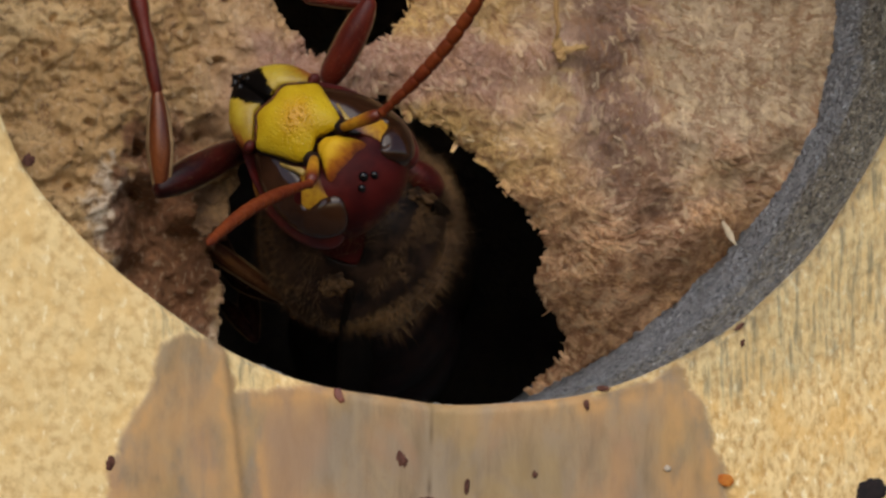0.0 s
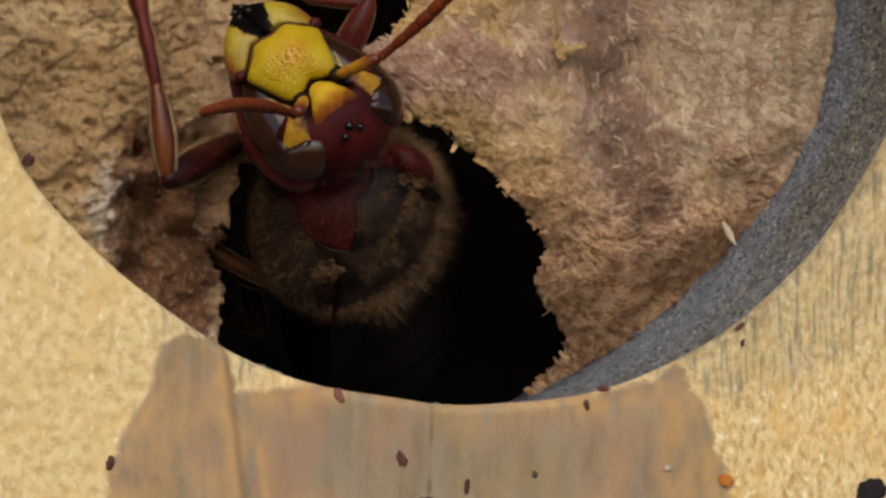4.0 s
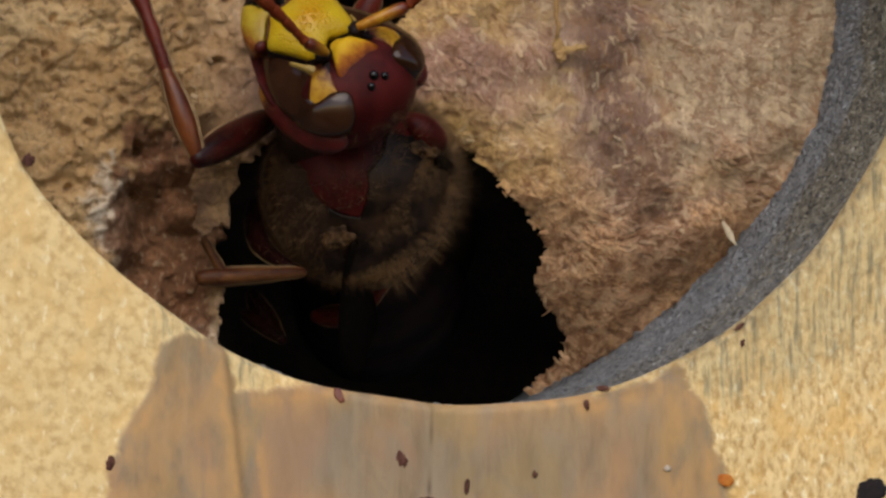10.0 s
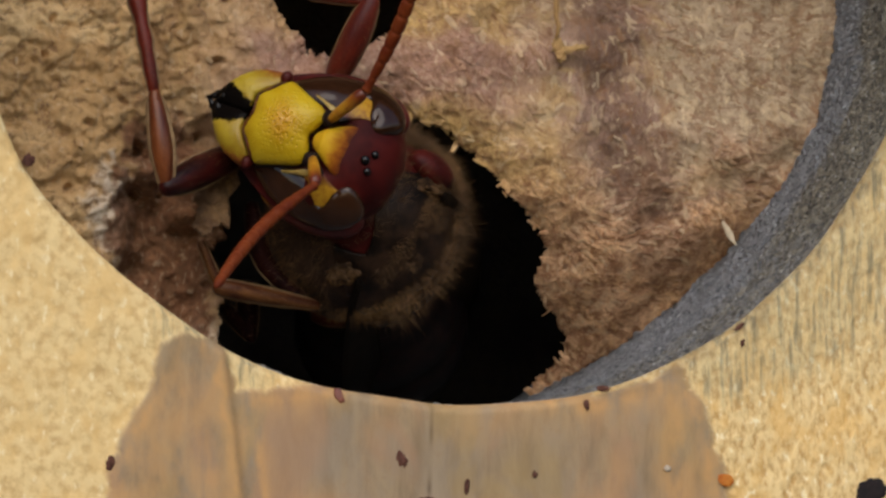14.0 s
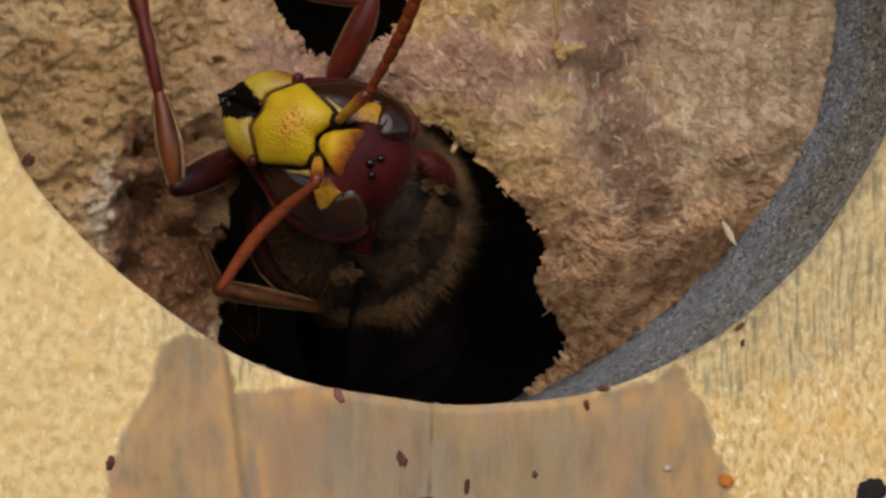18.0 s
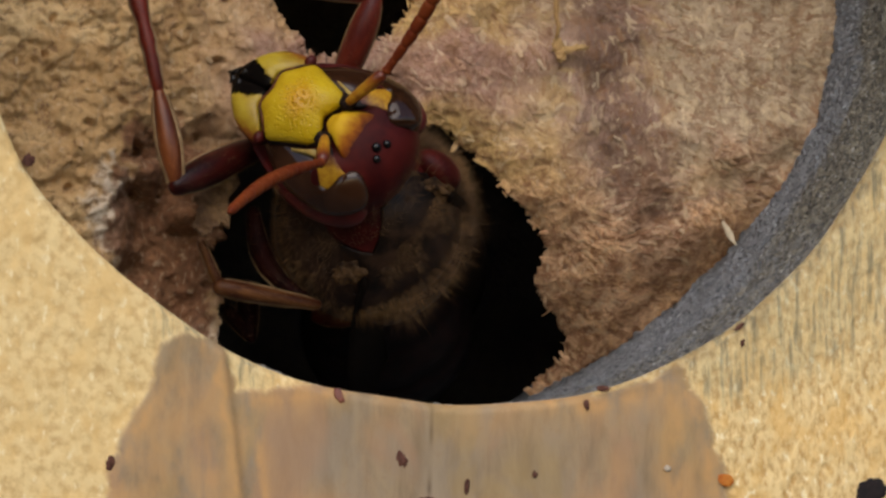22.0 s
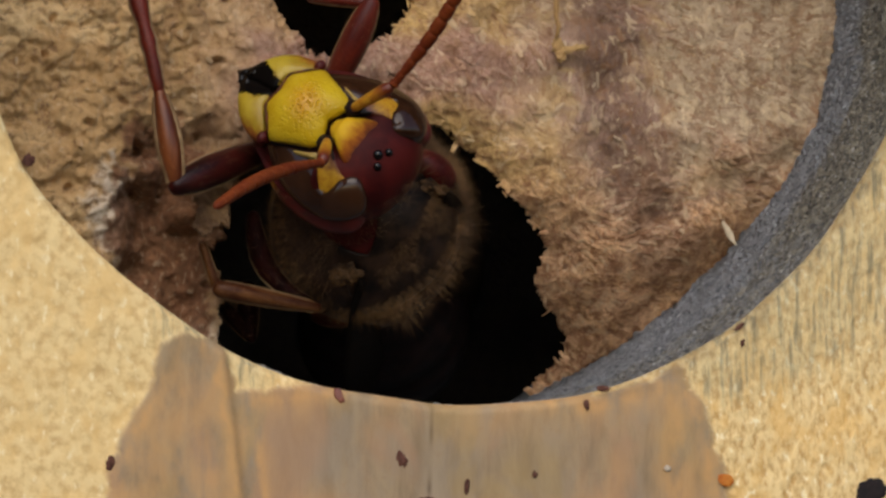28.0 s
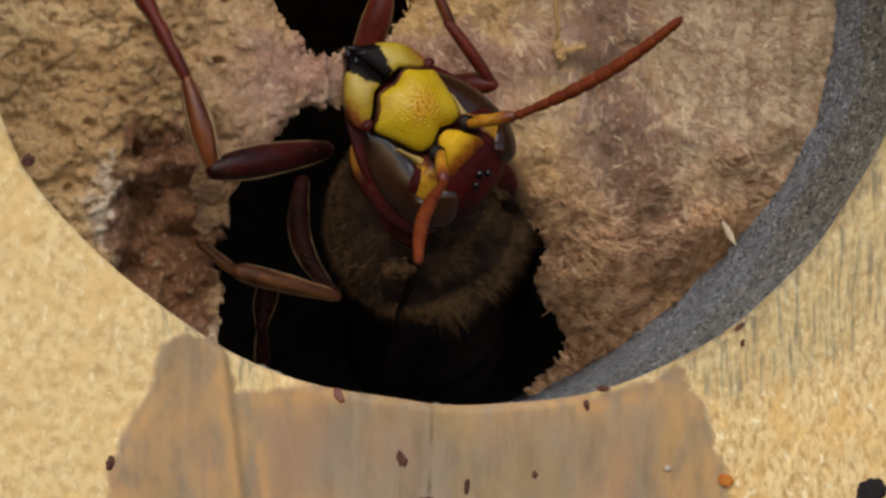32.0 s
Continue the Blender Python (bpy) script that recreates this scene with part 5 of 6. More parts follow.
    walk(scape_left, [
        (0, pose(0.000756, 0.001579, 0.000037, 25.9, -44.3, -167.8)),
        (1, pose(0.000756, 0.001579, 0.000037, 25.8, -35.5, -165.7)),
        (2, pose(0.000756, 0.001579, 0.000037, 22.8, -46.5, -164.3)),
        (3, pose(0.000756, 0.001579, 0.000037, 7.7, -43.5, -150.0)),
        (6, pose(0.000756, 0.001579, 0.000037, 27.1, -36.4, 173.8)),
        (7, pose(0.000756, 0.001579, 0.000037, 29.5, -34.5, 169.7)),
        (8, pose(0.000756, 0.001579, 0.000037, 31.7, -33.2, 176.7)),
        (9, pose(0.000756, 0.001579, 0.000037, 27.3, -37.1, -176.0)),
        (10, pose(0.000756, 0.001579, 0.000037, 32.4, -2.5, 107.3)),
        (10.7, pose(0.000756, 0.001579, 0.000037, 16.3, -17.6, 178.8)),
        (10.8, pose(0.000756, 0.001579, 0.000037, 43.7, -47.9, 165.9)),
        (11, pose(0.000756, 0.001579, 0.000037, 12.6, -42.9, -151.4)),
        (12, pose(0.000756, 0.001579, 0.000037, 8.7, -44.4, -144.9)),
        (13, pose(0.000756, 0.001579, 0.000037, 13.0, -44.1, -158.5)),
        (14, pose(0.000756, 0.001579, 0.000037, 23.8, -39.5, -170.3)),
        (17, pose(0.000756, 0.001579, 0.000037, 29.4, -39.7, -173.7)),
        (18, pose(0.000756, 0.001579, 0.000037, 22.1, -39.3, -169.2)),
        (19, pose(0.000756, 0.001579, 0.000037, 24.4, -49.0, -167.5)),
        (20, pose(0.000756, 0.001579, 0.000037, 17.8, -46.1, -161.2)),
        (21, pose(0.000756, 0.001579, 0.000037, 15.5, -40.7, -160.2)),
        (22, pose(0.000756, 0.001579, 0.000037, 27.5, -43.8, -176.4)),
        (22.4, pose(0.000756, 0.001579, 0.000037, -33.2, -35.5, -116.1)),
        (23, pose(0.000756, 0.001579, 0.000037, -2.9, -48.2, -130.3)),
        (24, pose(0.000756, 0.001579, 0.000037, 26.1, -61.0, -174.0)),
        (25, pose(0.000756, 0.001579, 0.000037, 23.8, -44.7, -175.3)),
        (28, pose(0.000756, 0.001579, 0.000037, 31.1, -39.9, 178.0)),
        (29, pose(0.000756, 0.001579, 0.000037, 30.2, -40.6, 178.1)),
        (30, pose(0.000756, 0.001579, 0.000037, -6.3, -38.6, -146.2)),
        (30.4, pose(0.000756, 0.001579, 0.000037, -0.7, -19.0, -155.7)),
        (30.8, pose(0.000756, 0.001579, 0.000037, 10.9, -32.6, -158.9)),
        (31, pose(0.000756, 0.001579, 0.000037, -40.8, -29.3, -110.6)),
        (31.4, pose(0.000756, 0.001579, 0.000037, 1.2, -61.8, -143.1)),
        (31.6, pose(0.000756, 0.001579, 0.000037, -33.3, -37.2, -106.1)),
        (32, pose(0.000756, 0.001579, 0.000037, -35.8, -34.5, -98.1)),
    ])
    walk(flagellum_left, [
        (0, pose(0.001732, 0.002628, 0.001242, -41.8, -23.1, -103.9)),
        (1, pose(0.001503, 0.002612, 0.001408, -44.9, -24.6, -104.7)),
        (2, pose(0.001765, 0.002615, 0.001226, -37.2, -23.2, -114.3)),
        (3, pose(0.001736, 0.002435, 0.001382, -28.5, -26.2, -127.4)),
        (6, pose(0.001830, 0.002321, 0.001378, -26.7, -26.4, -128.0)),
        (7, pose(0.001828, 0.002320, 0.001380, -26.3, -29.5, -130.2)),
        (8, pose(0.001684, 0.002510, 0.001370, -30.1, -31.1, -138.3)),
        (9, pose(0.001696, 0.002506, 0.001364, -26.9, -29.4, -142.8)),
        (10, pose(0.001734, 0.001811, 0.001616, -30.6, -27.4, 179.7)),
        (10.7, pose(0.001311, 0.002094, 0.001749, -29.5, -18.8, -112.6)),
        (10.8, pose(0.002045, 0.002588, 0.000944, -44.3, -35.6, -101.9)),
        (11, pose(0.001655, 0.002531, 0.001375, -44.6, -13.5, -86.7)),
        (12, pose(0.001652, 0.002556, 0.001358, -51.7, -3.1, -94.8)),
        (13, pose(0.001782, 0.002434, 0.001348, -41.9, -15.9, -92.8)),
        (14, pose(0.001702, 0.002506, 0.001360, -47.1, -14.4, -104.0)),
        (17, pose(0.001691, 0.002607, 0.001291, -46.0, -22.0, -105.6)),
        (18, pose(0.001705, 0.002476, 0.001378, -48.3, -23.4, -104.5)),
        (19, pose(0.001844, 0.002613, 0.001156, -39.2, -17.9, -98.5)),
        (20, pose(0.001786, 0.002536, 0.001272, -37.2, -17.2, -98.2)),
        (21, pose(0.001695, 0.002447, 0.001404, -32.6, -24.3, -110.8)),
        (22, pose(0.001848, 0.002515, 0.001236, -33.4, -23.7, -114.9)),
        (22.4, pose(0.002076, 0.001947, 0.001312, -48.6, -6.8, -78.6)),
        (23, pose(0.001729, 0.002582, 0.001283, -42.2, -19.2, -94.4)),
        (24, pose(0.002132, 0.002553, 0.000851, -39.1, -23.9, -107.3)),
        (25, pose(0.001894, 0.002431, 0.001255, -39.9, -24.4, -111.3)),
        (28, pose(0.001816, 0.002510, 0.001268, -35.1, -28.0, -119.6)),
        (29, pose(0.001840, 0.002485, 0.001265, -31.9, -28.4, -119.6)),
        (30, pose(0.001834, 0.002054, 0.001492, -40.1, -5.9, -90.8)),
        (30.4, pose(0.001320, 0.001807, 0.001807, -33.7, -13.4, -103.9)),
        (30.8, pose(0.001553, 0.002265, 0.001585, -28.6, -12.5, -99.4)),
        (31, pose(0.002145, 0.001798, 0.001272, -29.4, 28.7, -51.3)),
        (31.4, pose(0.002051, 0.002601, 0.000922, -43.7, -18.9, -86.8)),
        (31.6, pose(0.002006, 0.002201, 0.001283, -43.2, 15.7, -62.9)),
        (32, pose(0.001961, 0.002277, 0.001288, -43.9, 11.0, -66.3)),
    ])
    walk(scape_right, [
        (0, pose(-0.000755, 0.001554, 0.000026, -35.7, -38.9, -4.3)),
        (1, pose(-0.000755, 0.001554, 0.000026, -36.8, -44.5, -0.3)),
        (2, pose(-0.000755, 0.001554, 0.000026, -32.8, -39.2, -2.0)),
        (3, pose(-0.000755, 0.001554, 0.000026, -30.6, -40.1, 2.2)),
        (6, pose(-0.000755, 0.001554, 0.000026, -34.7, -35.0, 11.6)),
        (7, pose(-0.000755, 0.001554, 0.000026, -34.9, -33.1, 13.0)),
        (8, pose(-0.000755, 0.001554, 0.000026, -38.6, -39.1, 15.9)),
        (9, pose(-0.000755, 0.001554, 0.000026, -34.0, -37.1, 6.4)),
        (10, pose(-0.000755, 0.001554, 0.000026, -72.0, -51.8, 48.1)),
        (10.7, pose(-0.000755, 0.001554, 0.000026, -47.5, -70.4, 29.8)),
        (10.8, pose(-0.000755, 0.001554, 0.000026, -53.6, -42.3, 16.9)),
        (11, pose(-0.000755, 0.001554, 0.000026, -25.6, -43.6, -7.6)),
        (12, pose(-0.000755, 0.001554, 0.000026, -28.2, -52.9, -11.9)),
        (13, pose(-0.000755, 0.001554, 0.000026, -26.8, -50.2, -9.3)),
        (14, pose(-0.000755, 0.001554, 0.000026, -32.5, -49.1, -2.1)),
        (17, pose(-0.000755, 0.001554, 0.000026, -37.7, -49.3, 7.3)),
        (18, pose(-0.000755, 0.001554, 0.000026, -32.3, -44.0, 3.0)),
        (19, pose(-0.000755, 0.001554, 0.000026, -42.5, -52.5, 8.9)),
        (20, pose(-0.000755, 0.001554, 0.000026, -46.7, -63.8, 20.3)),
        (21, pose(-0.000755, 0.001554, 0.000026, -37.4, -52.0, 11.4)),
        (22, pose(-0.000755, 0.001554, 0.000026, -37.7, -45.2, 9.0)),
        (22.4, pose(-0.000755, 0.001554, 0.000026, -15.7, -23.2, -16.2)),
        (23, pose(-0.000755, 0.001554, 0.000026, -40.4, -50.3, 1.9)),
        (24, pose(-0.000755, 0.001554, 0.000026, -35.3, -38.5, -4.5)),
        (25, pose(-0.000755, 0.001554, 0.000026, -39.8, -45.6, 5.8)),
        (28, pose(-0.000755, 0.001554, 0.000026, -40.6, -41.7, 5.3)),
        (29, pose(-0.000755, 0.001554, 0.000026, -43.4, -53.9, 12.5)),
        (30, pose(-0.000755, 0.001554, 0.000026, -16.6, -56.4, -18.1)),
        (30.4, pose(-0.000755, 0.001554, 0.000026, -10.4, -61.4, -1.4)),
        (30.8, pose(-0.000755, 0.001554, 0.000026, -19.4, -55.4, -14.4)),
        (31, pose(-0.000755, 0.001554, 0.000026, -6.6, -19.1, -34.6)),
        (31.4, pose(-0.000755, 0.001554, 0.000026, -39.2, -36.9, -4.0)),
        (31.6, pose(-0.000755, 0.001554, 0.000026, -11.1, -37.4, -28.2)),
        (32, pose(-0.000755, 0.001554, 0.000026, -14.0, -40.3, -25.5)),
    ])
    walk(flagellum_right, [
        (0, pose(-0.001625, 0.002714, 0.001210, -53.9, 20.6, 93.7)),
        (1, pose(-0.001801, 0.002679, 0.001095, -54.0, 20.8, 96.2)),
        (2, pose(-0.001713, 0.002602, 0.001246, -48.9, 19.0, 95.6)),
        (3, pose(-0.001828, 0.002466, 0.001259, -47.4, 17.3, 97.2)),
        (6, pose(-0.001835, 0.002420, 0.001286, -47.5, 18.5, 109.3)),
        (7, pose(-0.001812, 0.002409, 0.001313, -47.0, 24.2, 106.2)),
        (8, pose(-0.001962, 0.002423, 0.001162, -47.3, 24.6, 98.8)),
        (9, pose(-0.001802, 0.002488, 0.001265, -44.2, 20.0, 100.1)),
        (10, pose(-0.002383, 0.002405, 0.000384, -40.9, 25.3, 94.5)),
        (10.7, pose(-0.002474, 0.002160, 0.000451, -60.1, 16.0, 86.1)),
        (10.8, pose(-0.001909, 0.002778, 0.000847, -45.9, 31.2, 88.9)),
        (11, pose(-0.001803, 0.002509, 0.001248, -57.2, 16.2, 85.5)),
        (12, pose(-0.001861, 0.002690, 0.001021, -59.3, 14.3, 83.4)),
        (13, pose(-0.001886, 0.002593, 0.001096, -61.0, 16.3, 85.5)),
        (14, pose(-0.001911, 0.002602, 0.001060, -58.9, 17.2, 94.0)),
        (17, pose(-0.002015, 0.002545, 0.000992, -56.3, 19.5, 98.1)),
        (18, pose(-0.001904, 0.002494, 0.001165, -56.7, 20.0, 96.7)),
        (19, pose(-0.002032, 0.002633, 0.000867, -54.6, 17.8, 90.0)),
        (20, pose(-0.002307, 0.002434, 0.000591, -56.1, 17.5, 88.5)),
        (21, pose(-0.002128, 0.002439, 0.000941, -56.0, 21.7, 92.2)),
        (22, pose(-0.001972, 0.002521, 0.001070, -51.9, 20.8, 96.2)),
        (22.4, pose(-0.001294, 0.002239, 0.001683, -42.2, 14.5, 81.6)),
        (23, pose(-0.001893, 0.002728, 0.000936, -29.8, 18.5, 84.6)),
        (24, pose(-0.001617, 0.002708, 0.001221, -49.1, 22.5, 92.9)),
        (25, pose(-0.001899, 0.002641, 0.001032, -50.5, 20.3, 95.5)),
        (28, pose(-0.001808, 0.002680, 0.001087, -49.9, 22.3, 97.4)),
        (29, pose(-0.002107, 0.002570, 0.000828, -44.1, 18.7, 93.3)),
        (30, pose(-0.002007, 0.002528, 0.001019, -44.8, 5.2, 82.8)),
        (30.4, pose(-0.002363, 0.001931, 0.000906, -61.8, 12.5, 90.2)),
        (30.8, pose(-0.002008, 0.002517, 0.001030, -63.9, 12.1, 89.9)),
        (31, pose(-0.001134, 0.002074, 0.001784, -36.3, -4.2, 69.3)),
        (31.4, pose(-0.001541, 0.002795, 0.001186, -25.7, 22.6, 81.3)),
        (31.6, pose(-0.001566, 0.002400, 0.001486, -53.3, 0.6, 74.4)),
        (32, pose(-0.001620, 0.002468, 0.001412, -54.0, 2.7, 75.5)),
    ])
    walk(thorax, [
        (0, pose(-0.000240, 0.011339, -0.009376, 144.0, -46.0, -0.1)),
        (1.5, pose(-0.000053, 0.011274, -0.009219, 144.2, -45.4, -0.2)),
        (2, pose(0.000040, 0.011235, -0.009081, 144.3, -45.1, -0.2)),
        (3, pose(-0.000440, 0.011353, -0.009022, 143.7, -46.6, 0.0)),
        (3.5, pose(-0.000539, 0.011366, -0.008905, 143.6, -46.9, 0.1)),
        (6, pose(-0.000576, 0.011380, -0.008944, 143.6, -47.0, 0.1)),
        (7, pose(-0.000616, 0.011384, -0.008885, 143.6, -47.1, 0.1)),
        (8, pose(-0.000581, 0.011360, -0.008747, 143.6, -47.0, 0.1)),
        (9, pose(-0.000130, 0.011210, -0.008433, 144.1, -45.6, -0.1)),
        (9.3, pose(-0.000286, 0.011162, -0.007607, 144.0, -46.0, -0.1)),
        (10, pose(-0.000186, 0.011153, -0.007764, 144.1, -45.7, -0.1)),
        (10.5, pose(-0.000082, 0.011161, -0.008098, 144.2, -45.4, -0.2)),
        (11, pose(0.000132, 0.011197, -0.008944, 144.4, -44.8, -0.2)),
        (12, pose(0.000268, 0.011170, -0.009022, 144.5, -44.4, -0.3)),
        (13, pose(0.000268, 0.011170, -0.009022, 144.5, -44.4, -0.3)),
        (14, pose(0.000038, 0.011229, -0.009022, 144.3, -45.1, -0.2)),
        (17, pose(0.000039, 0.011233, -0.009062, 144.3, -45.1, -0.2)),
        (18, pose(0.000134, 0.011204, -0.009022, 144.4, -44.8, -0.2)),
        (19, pose(0.000456, 0.011109, -0.008905, 144.7, -43.9, -0.4)),
        (20, pose(0.000459, 0.011120, -0.009022, 144.7, -43.9, -0.4)),
        (22, pose(0.000267, 0.011166, -0.008983, 144.5, -44.4, -0.3)),
        (22.2, pose(0.001004, 0.011017, -0.009376, 145.3, -42.2, -0.6)),
        (22.5, pose(0.000790, 0.010978, -0.008492, 145.1, -42.8, -0.5)),
        (23, pose(0.000456, 0.011107, -0.008885, 144.7, -43.9, -0.4)),
        (24, pose(0.000229, 0.011180, -0.009022, 144.5, -44.5, -0.3)),
        (25, pose(0.000153, 0.011200, -0.009022, 144.4, -44.8, -0.3)),
        (28, pose(0.000134, 0.011204, -0.009022, 144.4, -44.8, -0.2)),
        (29.5, pose(0.000135, 0.011210, -0.009081, 144.4, -44.8, -0.2)),
        (30, pose(-0.000303, 0.011330, -0.009140, 143.9, -46.2, -0.0)),
        (30.4, pose(-0.000731, 0.011413, -0.008885, 143.4, -47.4, 0.2)),
        (30.8, pose(-0.000537, 0.011374, -0.008983, 143.6, -46.9, 0.1)),
        (31, pose(0.001100, 0.010960, -0.009400, 145.3, -42.0, -0.6)),
        (31.3, pose(0.000410, 0.011087, -0.008590, 144.7, -44.0, -0.4)),
        (31.5, pose(0.000503, 0.011052, -0.008492, 144.8, -43.7, -0.4)),
        (31.6, pose(0.001855, 0.010755, -0.008983, 146.1, -39.6, -0.9)),
        (32, pose(0.002044, 0.010698, -0.008905, 146.3, -39.0, -0.9)),
    ])
    walk(femur_front, [
        (0, pose(-0.007881, 0.007390, -0.008347, -32.3, -60.4, -114.2)),
        (3, pose(-0.007611, 0.007286, -0.008023, -29.8, -62.5, -105.6)),
        (6, pose(-0.007758, 0.007332, -0.008099, -31.0, -63.1, -105.2)),
        (8, pose(-0.007702, 0.007317, -0.008099, -26.3, -58.5, -110.0)),
        (9, pose(-0.007562, 0.007247, -0.007775, -32.4, -61.2, -112.1)),
        (9.4, pose(-0.006797, 0.006994, -0.007261, -30.9, -61.3, -109.8)),
        (10, pose(-0.006703, 0.006978, -0.007337, -29.6, -61.2, -108.5)),
        (10.5, pose(-0.007064, 0.007108, -0.007680, -31.9, -62.1, -108.8)),
        (11, pose(-0.007519, 0.007262, -0.008023, -32.6, -61.8, -110.4)),
        (13, pose(-0.007606, 0.007309, -0.008251, -35.8, -63.4, -109.6)),
        (14, pose(-0.007697, 0.007336, -0.008289, -33.8, -63.1, -108.2)),
        (17, pose(-0.007603, 0.007318, -0.008347, -32.0, -62.2, -108.6)),
        (19, pose(-0.007198, 0.007203, -0.008251, -35.5, -63.3, -109.5)),
        (20, pose(-0.007199, 0.007199, -0.008213, -34.4, -62.0, -112.6)),
        (22, pose(-0.007383, 0.007251, -0.008251, -33.3, -61.8, -111.6)),
        (22.2, pose(-0.007055, 0.007142, -0.008023, -44.5, -65.9, -110.4)),
        (22.5, pose(-0.006784, 0.007045, -0.007775, -46.1, -67.2, -105.7)),
        (23, pose(-0.006964, 0.007112, -0.007966, -42.4, -65.8, -108.3)),
        (24, pose(-0.007457, 0.007270, -0.008251, -38.3, -64.0, -110.7)),
        (25, pose(-0.007457, 0.007270, -0.008251, -39.4, -64.6, -109.6)),
        (28, pose(-0.007383, 0.007251, -0.008251, -36.3, -63.3, -110.8)),
        (29.5, pose(-0.007383, 0.007251, -0.008251, -36.3, -63.3, -110.8)),
        (30, pose(-0.007893, 0.007342, -0.007871, -45.8, -66.9, -106.7)),
        (30.8, pose(-0.007425, 0.007242, -0.008061, -35.7, -63.4, -109.7)),
        (31, pose(-0.006471, 0.006954, -0.007680, -60.7, -70.2, -98.1)),
        (31.4, pose(-0.006786, 0.007036, -0.007680, -42.4, -65.7, -108.4)),
        (31.6, pose(-0.006230, 0.006892, -0.007680, -54.0, -68.7, -104.9)),
        (32, pose(-0.006174, 0.006881, -0.007718, -54.0, -68.5, -106.0)),
    ])
    walk(tibia_front, [
        (0, pose(-0.007881, 0.007390, -0.008347, 3.1, 1.5, -87.9)),
        (3, pose(-0.007611, 0.007286, -0.008023, 8.4, -0.2, -88.6)),
        (6, pose(-0.007758, 0.007332, -0.008099, 5.8, 0.7, -88.2)),
        (8, pose(-0.007702, 0.007317, -0.008099, 7.4, 0.3, -88.4)),
        (9, pose(-0.007562, 0.007247, -0.007775, 8.5, -0.5, -88.6)),
        (9.4, pose(-0.006797, 0.006994, -0.007261, 18.0, -3.0, -90.5)),
        (10, pose(-0.006703, 0.006978, -0.007337, 19.6, -3.2, -90.9)),
        (10.5, pose(-0.007064, 0.007108, -0.007680, 13.3, -1.7, -89.4)),
        (11, pose(-0.007519, 0.007262, -0.008023, 8.0, -0.1, -88.5)),
        (13, pose(-0.007606, 0.007309, -0.008251, 7.4, 0.2, -88.4)),
        (14, pose(-0.007697, 0.007336, -0.008289, 8.1, 0.2, -88.5)),
        (17, pose(-0.007603, 0.007318, -0.008347, 9.6, -0.1, -88.7)),
        (19, pose(-0.007198, 0.007203, -0.008251, 12.0, -1.0, -89.1)),
        (20, pose(-0.007199, 0.007199, -0.008213, 12.7, -1.2, -89.3)),
        (22, pose(-0.007383, 0.007251, -0.008251, 11.1, -0.6, -88.9)),
        (22.2, pose(-0.007055, 0.007142, -0.008023, 11.0, -0.8, -89.0)),
        (22.5, pose(-0.006784, 0.007045, -0.007775, 14.6, -1.8, -89.7)),
        (23, pose(-0.006964, 0.007112, -0.007966, 10.8, -0.7, -88.9)),
        (24, pose(-0.007457, 0.007270, -0.008251, 8.6, -0.0, -88.6)),
        (25, pose(-0.007457, 0.007270, -0.008251, 9.9, -0.4, -88.8)),
        (28, pose(-0.007383, 0.007251, -0.008251, 10.6, -0.6, -88.9)),
        (29.5, pose(-0.007383, 0.007251, -0.008251, 10.6, -0.6, -88.9)),
        (30, pose(-0.007893, 0.007342, -0.007871, -0.2, 2.3, -87.7)),
        (30.8, pose(-0.007425, 0.007242, -0.008061, 9.1, -0.2, -88.7)),
        (31, pose(-0.006471, 0.006954, -0.007680, 15.2, -2.1, -89.8)),
        (31.4, pose(-0.006786, 0.007036, -0.007680, 14.9, -2.0, -89.7)),
        (31.6, pose(-0.006230, 0.006892, -0.007680, 17.9, -2.5, -90.4)),
        (32, pose(-0.006174, 0.006881, -0.007718, 16.6, -2.1, -90.0)),
    ])
